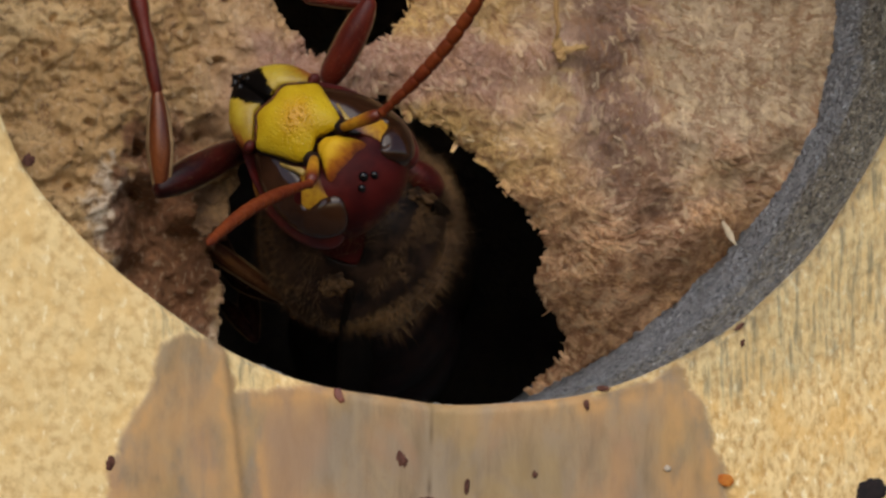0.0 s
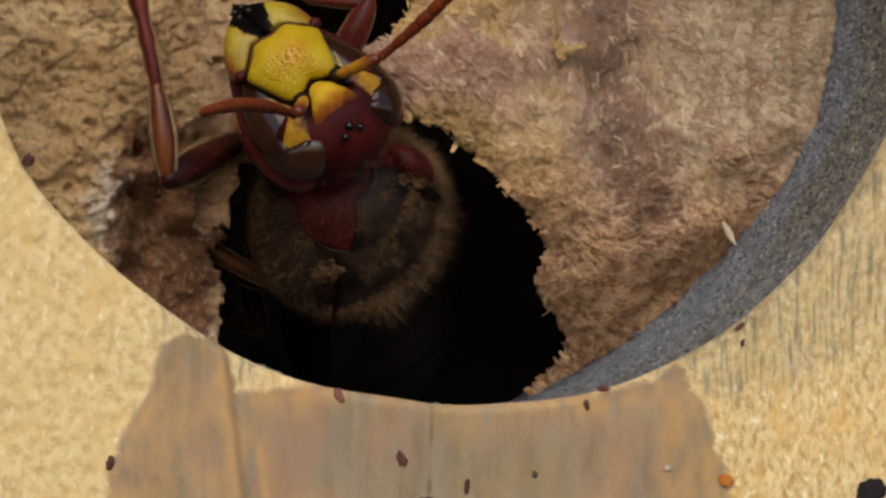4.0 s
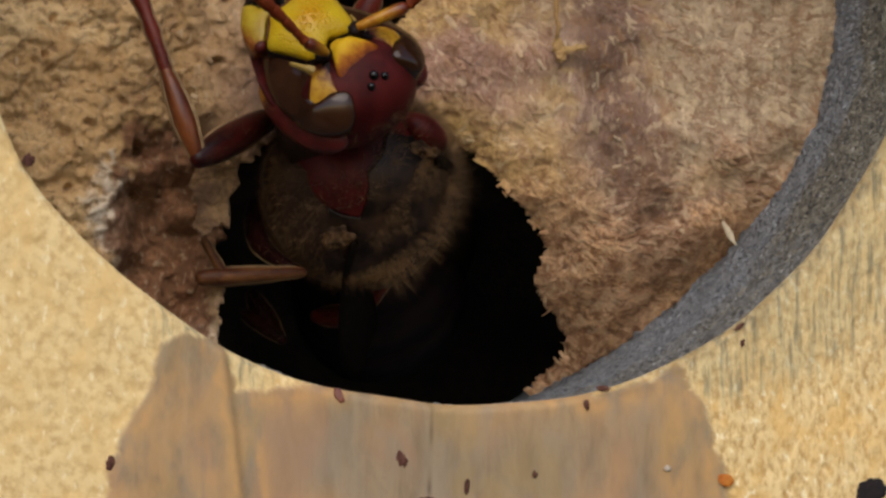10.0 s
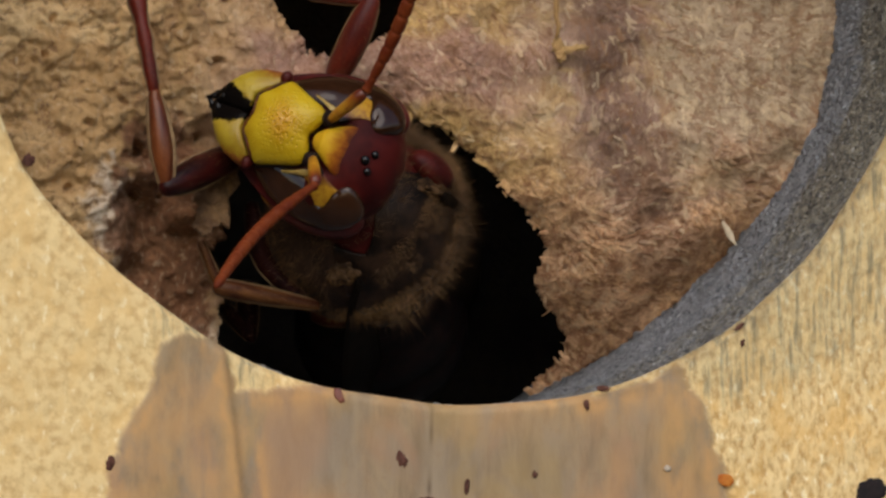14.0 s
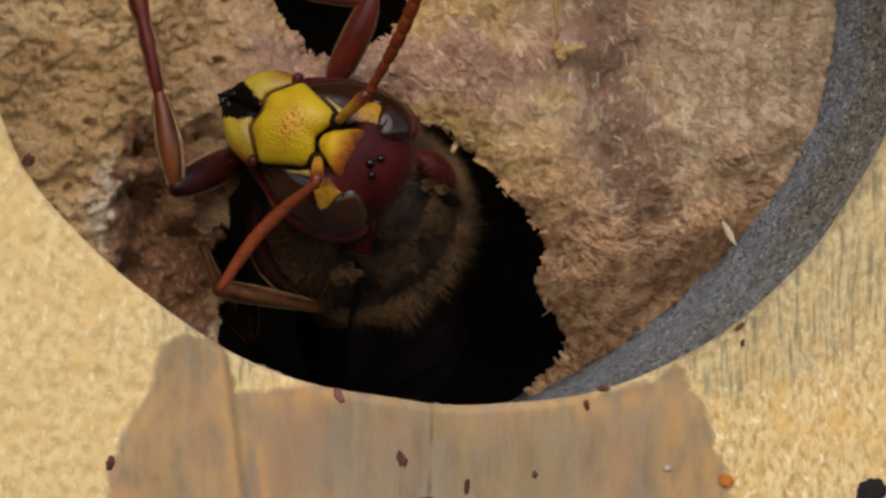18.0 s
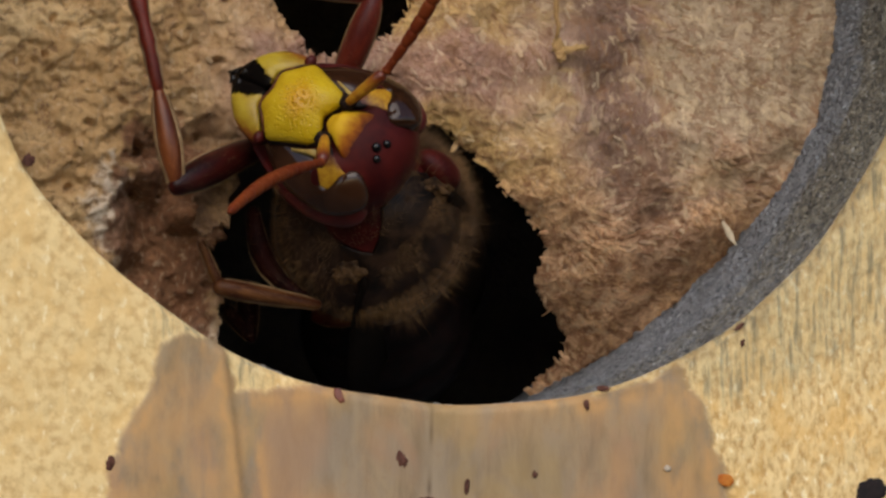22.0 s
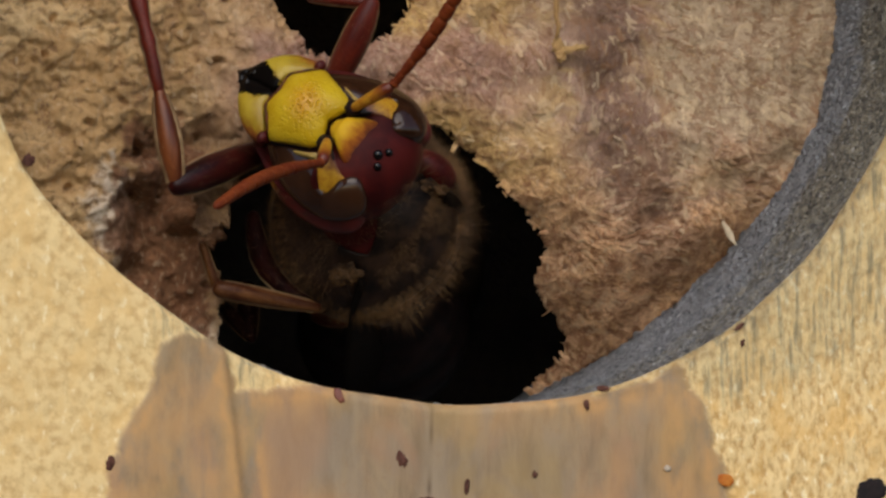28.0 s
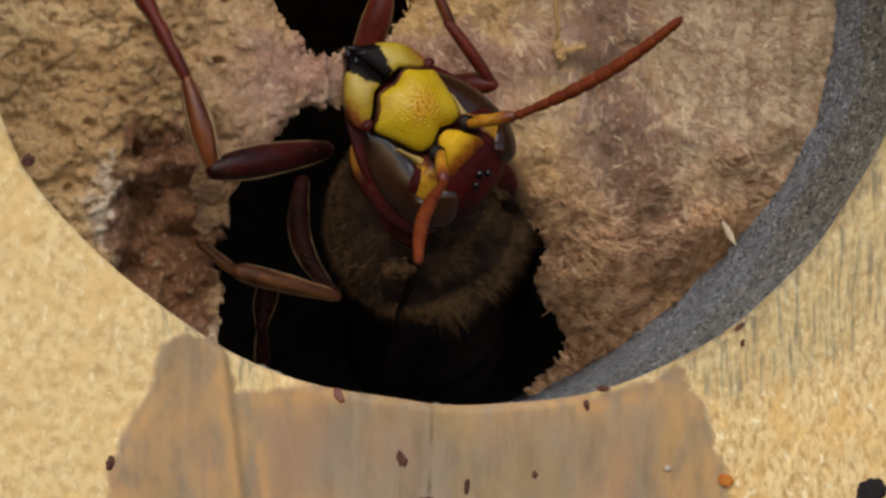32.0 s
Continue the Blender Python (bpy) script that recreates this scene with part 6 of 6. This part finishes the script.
    walk(tarsus_front, [
        (0, pose(-0.008054, 0.007300, -0.005140, 10.7, -6.6, -90.0)),
        (3, pose(-0.008058, 0.007285, -0.004988, 11.1, -7.1, -90.2)),
        (6, pose(-0.008079, 0.007280, -0.004892, 11.1, -7.4, -90.3)),
        (8, pose(-0.008116, 0.007290, -0.004892, 10.8, -7.4, -90.2)),
        (9, pose(-0.007985, 0.007262, -0.004949, 12.5, -7.5, -90.6)),
        (9.4, pose(-0.007660, 0.007141, -0.004606, 18.7, -9.5, -92.8)),
        (10, pose(-0.007659, 0.007145, -0.004644, 18.5, -9.4, -92.7)),
        (10.5, pose(-0.007748, 0.007184, -0.004797, 16.5, -8.6, -91.9)),
        (11, pose(-0.007947, 0.007256, -0.004988, 12.6, -7.4, -90.6)),
        (13, pose(-0.008019, 0.007285, -0.005083, 11.5, -6.9, -90.3)),
        (14, pose(-0.008170, 0.007314, -0.004988, 9.6, -6.8, -89.8)),
        (17, pose(-0.008170, 0.007314, -0.004988, 9.6, -6.8, -89.8)),
        (19, pose(-0.007870, 0.007247, -0.005083, 13.5, -7.3, -90.8)),
        (20, pose(-0.007907, 0.007256, -0.005083, 12.9, -7.2, -90.7)),
        (22, pose(-0.008021, 0.007275, -0.004988, 11.7, -7.3, -90.4)),
        (22.2, pose(-0.007651, 0.007176, -0.004949, 17.0, -8.3, -91.9)),
        (22.5, pose(-0.007562, 0.007136, -0.004797, 18.9, -8.9, -92.7)),
        (23, pose(-0.007561, 0.007140, -0.004835, 18.7, -8.8, -92.6)),
        (24, pose(-0.007946, 0.007260, -0.005026, 12.5, -7.3, -90.6)),
        (25, pose(-0.008020, 0.007279, -0.005026, 11.6, -7.1, -90.3)),
        (28, pose(-0.007983, 0.007272, -0.005045, 12.2, -7.2, -90.5)),
        (29.5, pose(-0.007983, 0.007272, -0.005045, 12.2, -7.2, -90.5)),
        (30, pose(-0.007878, 0.007218, -0.004797, 14.6, -8.3, -91.3)),
        (30.8, pose(-0.007931, 0.007242, -0.004892, 13.3, -7.8, -90.9)),
        (31, pose(-0.007246, 0.007059, -0.004835, 23.2, -9.2, -94.0)),
        (31.4, pose(-0.007563, 0.007133, -0.004759, 19.1, -9.1, -92.8)),
        (31.6, pose(-0.007194, 0.007031, -0.004702, 24.6, -9.7, -94.7)),
        (32, pose(-0.007103, 0.006997, -0.004606, 26.5, -10.0, -95.4)),
    ])
    walk(femur_far, [
        (0, pose(-0.000447, 0.008279, -0.001607, 155.9, 25.4, -96.3)),
        (6, pose(-0.000447, 0.008279, -0.001607, 155.9, 25.4, -96.3)),
        (9, pose(-0.000210, 0.008180, -0.001258, 155.2, 26.1, -96.9)),
        (10, pose(-0.000210, 0.008180, -0.001258, 152.8, 27.2, -98.4)),
        (11, pose(-0.000299, 0.008224, -0.001452, 159.4, 25.1, -94.9)),
        (13, pose(-0.000336, 0.008238, -0.001491, 158.7, 24.9, -95.1)),
        (17, pose(-0.000392, 0.008256, -0.001530, 158.3, 25.0, -95.3)),
        (19, pose(-0.000298, 0.008228, -0.001491, 159.9, 24.8, -94.6)),
        (23, pose(-0.000263, 0.008210, -0.001413, 163.1, 24.8, -93.4)),
        (25, pose(-0.000335, 0.008243, -0.001549, 159.3, 25.6, -95.1)),
        (28, pose(-0.000353, 0.008250, -0.001568, 158.7, 25.8, -95.4)),
        (30, pose(-0.000629, 0.008355, -0.001879, 162.8, 27.7, -94.4)),
        (31, pose(-0.000326, 0.008276, -0.001879, 171.5, 22.2, -90.2)),
        (31.4, pose(-0.000114, 0.008159, -0.001297, 169.3, 29.0, -92.0)),
        (32, pose(0.000107, 0.008081, -0.001102, 167.0, 24.9, -92.1)),
    ])
    walk(tibia_far, [
        (0, pose(-0.000447, 0.008279, -0.001607, 81.9, 0.9, -125.1)),
        (6, pose(-0.000447, 0.008279, -0.001607, 81.9, 0.9, -125.1)),
        (9, pose(-0.000210, 0.008180, -0.001258, 81.8, 0.8, -125.1)),
        (10, pose(-0.000210, 0.008180, -0.001258, 81.8, 0.8, -125.1)),
        (11, pose(-0.000299, 0.008224, -0.001452, 81.8, 0.9, -125.1)),
        (13, pose(-0.000336, 0.008238, -0.001491, 81.9, 0.9, -125.1)),
        (17, pose(-0.000392, 0.008256, -0.001530, 81.9, 0.9, -125.1)),
        (19, pose(-0.000298, 0.008228, -0.001491, 81.9, 0.9, -125.1)),
        (23, pose(-0.000263, 0.008210, -0.001413, 81.8, 0.9, -125.1)),
        (25, pose(-0.000335, 0.008243, -0.001549, 81.9, 0.9, -125.1)),
        (28, pose(-0.000353, 0.008250, -0.001568, 81.9, 0.9, -125.1)),
        (30, pose(-0.000629, 0.008355, -0.001879, 81.9, 0.9, -125.1)),
        (31, pose(-0.000326, 0.008276, -0.001879, 81.9, 0.9, -125.1)),
        (31.4, pose(-0.000114, 0.008159, -0.001297, 81.8, 0.8, -125.1)),
        (32, pose(0.000107, 0.008081, -0.001102, 81.8, 0.8, -125.1)),
    ])
    walk(tibia_mid, [
        (0, pose(-0.002124, 0.013096, -0.011545, 57.7, 4.7, -89.2)),
        (3, pose(-0.002247, 0.013096, -0.011249, 61.7, 4.8, -89.2)),
        (6, pose(-0.002367, 0.013110, -0.011090, 63.2, 5.1, -88.9)),
        (8, pose(-0.002365, 0.013116, -0.011150, 62.0, 5.1, -88.8)),
        (8.5, pose(-0.002931, 0.010599, -0.011493, 67.7, 5.3, -88.5)),
        (9, pose(-0.002239, 0.010379, -0.011103, 88.1, 5.5, -92.9)),
        (10, pose(-0.002286, 0.010354, -0.010753, 94.5, 6.0, -91.7)),
        (11, pose(-0.001827, 0.010330, -0.011649, 84.7, 5.7, -82.8)),
        (13, pose(-0.001783, 0.010344, -0.011883, 81.5, 5.5, -86.4)),
        (17, pose(-0.001780, 0.010354, -0.011980, 81.2, 5.5, -86.6)),
        (20, pose(-0.001746, 0.010330, -0.011844, 82.0, 5.2, -88.5)),
        (22, pose(-0.001745, 0.010334, -0.011883, 81.3, 5.1, -89.0)),
        (22.5, pose(-0.002147, 0.010501, -0.012467, 68.3, 3.9, -92.2)),
        (23, pose(-0.001934, 0.010387, -0.011922, 82.6, 6.2, -81.9)),
        (25, pose(-0.001856, 0.010373, -0.011980, 81.6, 6.1, -82.4)),
        (28, pose(-0.001743, 0.010344, -0.011980, 80.9, 5.2, -89.2)),
        (29.5, pose(-0.001743, 0.010344, -0.011980, 80.9, 5.2, -89.2)),
        (29.8, pose(-0.001948, 0.009541, -0.012545, 72.7, 2.2, -102.2)),
        (30, pose(-0.002481, 0.012233, -0.011770, 85.0, 9.3, -56.6)),
        (30.3, pose(-0.002987, 0.012790, -0.011175, 94.5, 7.2, -43.5)),
        (30.6, pose(-0.002954, 0.012757, -0.011177, 94.4, 7.1, -44.2)),
        (30.8, pose(-0.002780, 0.012627, -0.011324, 92.6, 7.7, -47.4)),
        (31, pose(-0.001851, 0.010393, -0.012175, 76.3, 4.1, -94.2)),
        (31.2, pose(-0.001955, 0.008582, -0.011460, 73.0, -2.6, -120.7)),
        (31.4, pose(-0.002162, 0.008037, -0.011029, 82.4, -2.2, -130.9)),
        (31.6, pose(-0.001091, 0.010124, -0.011493, 78.3, 4.2, -94.7)),
        (32, pose(-0.001089, 0.010133, -0.011591, 76.8, 4.1, -94.6)),
    ])
    walk(tarsus_mid, [
        (0, pose(-0.004541, 0.012936, -0.010024, 58.6, 3.8, -90.7)),
        (3, pose(-0.004638, 0.012955, -0.009965, 58.6, 5.3, -88.3)),
        (6, pose(-0.004678, 0.012961, -0.009926, 60.6, 6.1, -86.9)),
        (8, pose(-0.004678, 0.012961, -0.009926, 60.6, 6.1, -86.9)),
        (8.5, pose(-0.005166, 0.010457, -0.010579, 33.3, 5.4, -87.9)),
        (9, pose(-0.005250, 0.010524, -0.011006, 27.6, 4.8, -88.2)),
        (10, pose(-0.005005, 0.010457, -0.010967, 31.7, 3.3, -89.2)),
        (11, pose(-0.005154, 0.010505, -0.011064, 24.4, 3.9, -88.5)),
        (13, pose(-0.005246, 0.010539, -0.011161, 24.4, 3.9, -88.5)),
        (17, pose(-0.005243, 0.010549, -0.011258, 22.8, 4.0, -88.4)),
        (20, pose(-0.005246, 0.010539, -0.011161, 24.4, 3.9, -88.5)),
        (22, pose(-0.005246, 0.010539, -0.011161, 24.4, 3.9, -88.5)),
        (22.5, pose(-0.005186, 0.010535, -0.011258, 23.5, 3.8, -88.5)),
        (23, pose(-0.005338, 0.010574, -0.011258, 19.1, 5.0, -87.9)),
        (25, pose(-0.005301, 0.010558, -0.011200, 21.5, 4.6, -88.1)),
        (28, pose(-0.005300, 0.010564, -0.011258, 20.6, 4.6, -88.1)),
        (29.5, pose(-0.005300, 0.010564, -0.011258, 20.6, 4.6, -88.1)),
        (29.8, pose(-0.005300, 0.010564, -0.011258, 20.6, 4.6, -88.1)),
        (30, pose(-0.005300, 0.010564, -0.011258, 20.6, 4.6, -88.1)),
        (30.8, pose(-0.005300, 0.010564, -0.011258, 20.6, 4.6, -88.1)),
        (31, pose(-0.005374, 0.010589, -0.011317, 20.2, 4.0, -88.3)),
        (31.2, pose(-0.004746, 0.010365, -0.010734, 53.0, -0.0, -95.3)),
        (31.4, pose(-0.004746, 0.010365, -0.010734, 53.0, -0.0, -95.3)),
        (31.6, pose(-0.004746, 0.010365, -0.010734, 53.0, -0.0, -95.3)),
        (32, pose(-0.004746, 0.010365, -0.010734, 51.8, -0.1, -95.0)),
    ])
    walk(femur_mid, [
        (0, pose(-0.002124, 0.013096, -0.011545, -49.7, -32.7, 1.7)),
        (3, pose(-0.002247, 0.013096, -0.011249, -58.2, -26.5, -1.0)),
        (6, pose(-0.002367, 0.013110, -0.011090, -64.1, -23.8, -2.2)),
        (8, pose(-0.002365, 0.013116, -0.011150, -63.2, -23.9, -2.5)),
        (8.5, pose(-0.002931, 0.010599, -0.011493, -59.2, -23.1, -5.5)),
        (9, pose(-0.002239, 0.010379, -0.011103, -53.9, -25.8, -3.9)),
        (10, pose(-0.002286, 0.010354, -0.010753, -48.9, -25.5, -6.1)),
        (11, pose(-0.001827, 0.010330, -0.011649, -29.6, -30.7, -8.1)),
        (13, pose(-0.001783, 0.010344, -0.011883, -22.8, -31.2, -10.0)),
        (17, pose(-0.001780, 0.010354, -0.011980, -22.8, -31.2, -10.0)),
        (20, pose(-0.001746, 0.010330, -0.011844, -25.5, -31.3, -9.1)),
        (22, pose(-0.001745, 0.010334, -0.011883, -28.1, -31.4, -8.3)),
        (22.5, pose(-0.002147, 0.010501, -0.012467, -15.7, -22.9, -14.4)),
        (23, pose(-0.001934, 0.010387, -0.011922, -31.3, -29.1, -8.5)),
        (25, pose(-0.001856, 0.010373, -0.011980, -30.7, -30.1, -8.2)),
        (28, pose(-0.001743, 0.010344, -0.011980, -29.6, -31.5, -7.7)),
        (29.5, pose(-0.001743, 0.010344, -0.011980, -29.6, -31.5, -7.7)),
        (29.8, pose(-0.001948, 0.009541, -0.012545, -33.7, -28.1, -10.1)),
        (30, pose(-0.002481, 0.012233, -0.011770, -21.0, -30.6, -8.2)),
        (30.3, pose(-0.002987, 0.012790, -0.011175, -17.7, -27.6, -9.7)),
        (30.6, pose(-0.002954, 0.012757, -0.011177, -18.1, -28.1, -9.4)),
        (30.8, pose(-0.002780, 0.012627, -0.011324, -18.9, -29.6, -8.7)),
        (31, pose(-0.001851, 0.010393, -0.012175, -13.2, -17.8, -16.0)),
        (31.2, pose(-0.001955, 0.008582, -0.011460, -35.7, -13.6, -17.9)),
        (31.4, pose(-0.002162, 0.008037, -0.011029, -43.5, -14.5, -17.7)),
        (31.6, pose(-0.001091, 0.010124, -0.011493, -17.5, -17.3, -16.0)),
        (32, pose(-0.001089, 0.010133, -0.011591, -16.9, -17.2, -16.1)),
    ])
    walk(femur_back, [
        (0, pose(0.000937, 0.014929, -0.011816, 87.3, 5.5, -136.1)),
        (29.5, pose(0.000937, 0.014929, -0.011816, 87.3, 5.5, -136.1)),
        (30, pose(0.001882, 0.014557, -0.010613, 97.9, 14.6, -129.5)),
        (30.3, pose(0.002411, 0.010140, -0.007484, 97.5, 16.6, -135.3)),
        (30.5, pose(0.002693, 0.010046, -0.007288, 98.8, 20.6, -140.0)),
        (30.7, pose(0.003211, 0.009765, -0.005914, 75.8, -6.2, -131.6)),
        (31, pose(0.003695, 0.009510, -0.004697, 81.8, -0.7, -135.8)),
        (31.4, pose(0.003772, 0.009490, -0.004697, 82.0, -0.5, -135.2)),
        (31.6, pose(0.004143, 0.009348, -0.004265, 84.1, 1.8, -136.7)),
        (32, pose(0.004273, 0.009298, -0.004108, 85.9, 3.9, -136.3)),
    ])
    walk(tibia_back, [
        (0, pose(0.000937, 0.014929, -0.011816, -30.9, 20.2, -96.3)),
        (29.5, pose(0.000937, 0.014929, -0.011816, -30.9, 20.2, -96.3)),
        (30, pose(0.001882, 0.014557, -0.010613, -12.7, 17.9, -90.5)),
        (30.3, pose(0.002411, 0.010140, -0.007484, 6.1, 11.8, -87.1)),
        (30.5, pose(0.002693, 0.010046, -0.007288, -32.4, 18.4, -95.7)),
        (30.7, pose(0.003211, 0.009765, -0.005914, 34.5, 3.0, -89.5)),
        (31, pose(0.003695, 0.009510, -0.004697, 31.8, 4.1, -88.7)),
        (31.4, pose(0.003772, 0.009490, -0.004697, 31.8, 4.1, -88.7)),
        (31.6, pose(0.004143, 0.009348, -0.004265, 35.2, 3.6, -89.1)),
        (32, pose(0.004273, 0.009298, -0.004108, 38.0, 3.4, -89.5)),
    ])
    walk(tarsus_back, [
        (0, pose(0.001989, 0.014156, -0.010041, -29.5, 15.9, -93.5)),
        (29.5, pose(0.001989, 0.014156, -0.010041, -29.5, 15.9, -93.5)),
        (30, pose(0.002343, 0.013915, -0.008640, -5.8, 10.8, -88.2)),
        (30.3, pose(0.002180, 0.009637, -0.005128, 24.6, 3.8, -88.6)),
        (30.5, pose(0.004233, 0.009076, -0.004854, 53.1, -0.6, -96.1)),
        (30.7, pose(0.001566, 0.009624, -0.003521, 31.3, 0.7, -90.8)),
        (31, pose(0.002321, 0.009318, -0.002483, 28.1, 1.9, -89.7)),
        (31.4, pose(0.002397, 0.009298, -0.002483, 27.0, 2.2, -89.5)),
        (31.6, pose(0.002676, 0.009195, -0.002189, 28.1, 1.9, -89.7)),
        (32, pose(0.002771, 0.009170, -0.002189, 25.3, 2.6, -89.2)),
    ])
    walk(femur_hind, [
        (0, pose(-0.002814, 0.015676, -0.012643, 3.3, -16.0, -89.0)),
        (2.5, pose(-0.002430, 0.015555, -0.012443, 15.5, -15.7, -93.5)),
        (9, pose(-0.003009, 0.015727, -0.012643, -3.7, -14.1, -86.4)),
        (9.3, pose(-0.001743, 0.015399, -0.012643, 35.1, -16.0, -102.5)),
        (10, pose(-0.001839, 0.015428, -0.012683, 32.6, -16.5, -101.4)),
        (10.5, pose(-0.002033, 0.015485, -0.012743, 27.0, -17.4, -99.1)),
        (11, pose(-0.002912, 0.015701, -0.012643, -0.2, -15.2, -87.6)),
        (29.5, pose(-0.002912, 0.015701, -0.012643, -0.2, -15.2, -87.6)),
        (30.2, pose(-0.001845, 0.015404, -0.012443, 39.1, -16.7, -105.2)),
        (30.8, pose(-0.001843, 0.015414, -0.012543, 37.0, -16.4, -103.7)),
        (31, pose(-0.002430, 0.015555, -0.012443, -7.2, -7.4, -86.1)),
        (31.6, pose(-0.002433, 0.015545, -0.012343, -9.1, -6.0, -85.8)),
        (32, pose(-0.002590, 0.015580, -0.012283, -13.1, -4.9, -85.3)),
    ])
    walk(tibia_hind, [
        (0, pose(-0.002814, 0.015676, -0.012643, 38.0, -24.4, -109.5)),
        (2.5, pose(-0.002430, 0.015555, -0.012443, 63.9, -16.4, -127.3)),
        (9, pose(-0.003009, 0.015727, -0.012643, 33.5, -28.1, -108.2)),
        (9.3, pose(-0.001743, 0.015399, -0.012643, 55.1, -15.8, -116.3)),
        (10, pose(-0.001839, 0.015428, -0.012683, 54.9, -16.7, -117.2)),
        (10.5, pose(-0.002033, 0.015485, -0.012743, 52.1, -19.5, -117.2)),
        (11, pose(-0.002912, 0.015701, -0.012643, 39.7, -32.7, -115.5)),
        (29.5, pose(-0.002912, 0.015701, -0.012643, 39.7, -32.7, -115.5)),
        (30.2, pose(-0.001845, 0.015404, -0.012443, 60.4, -14.1, -119.8)),
        (30.8, pose(-0.001843, 0.015414, -0.012543, 57.7, -15.0, -118.1)),
        (31, pose(-0.002430, 0.015555, -0.012443, -162.8, 41.1, -77.5)),
        (31.6, pose(-0.002433, 0.015545, -0.012343, -164.7, 38.9, -79.1)),
        (32, pose(-0.002590, 0.015580, -0.012283, -165.6, 37.7, -80.0)),
    ])


motions()
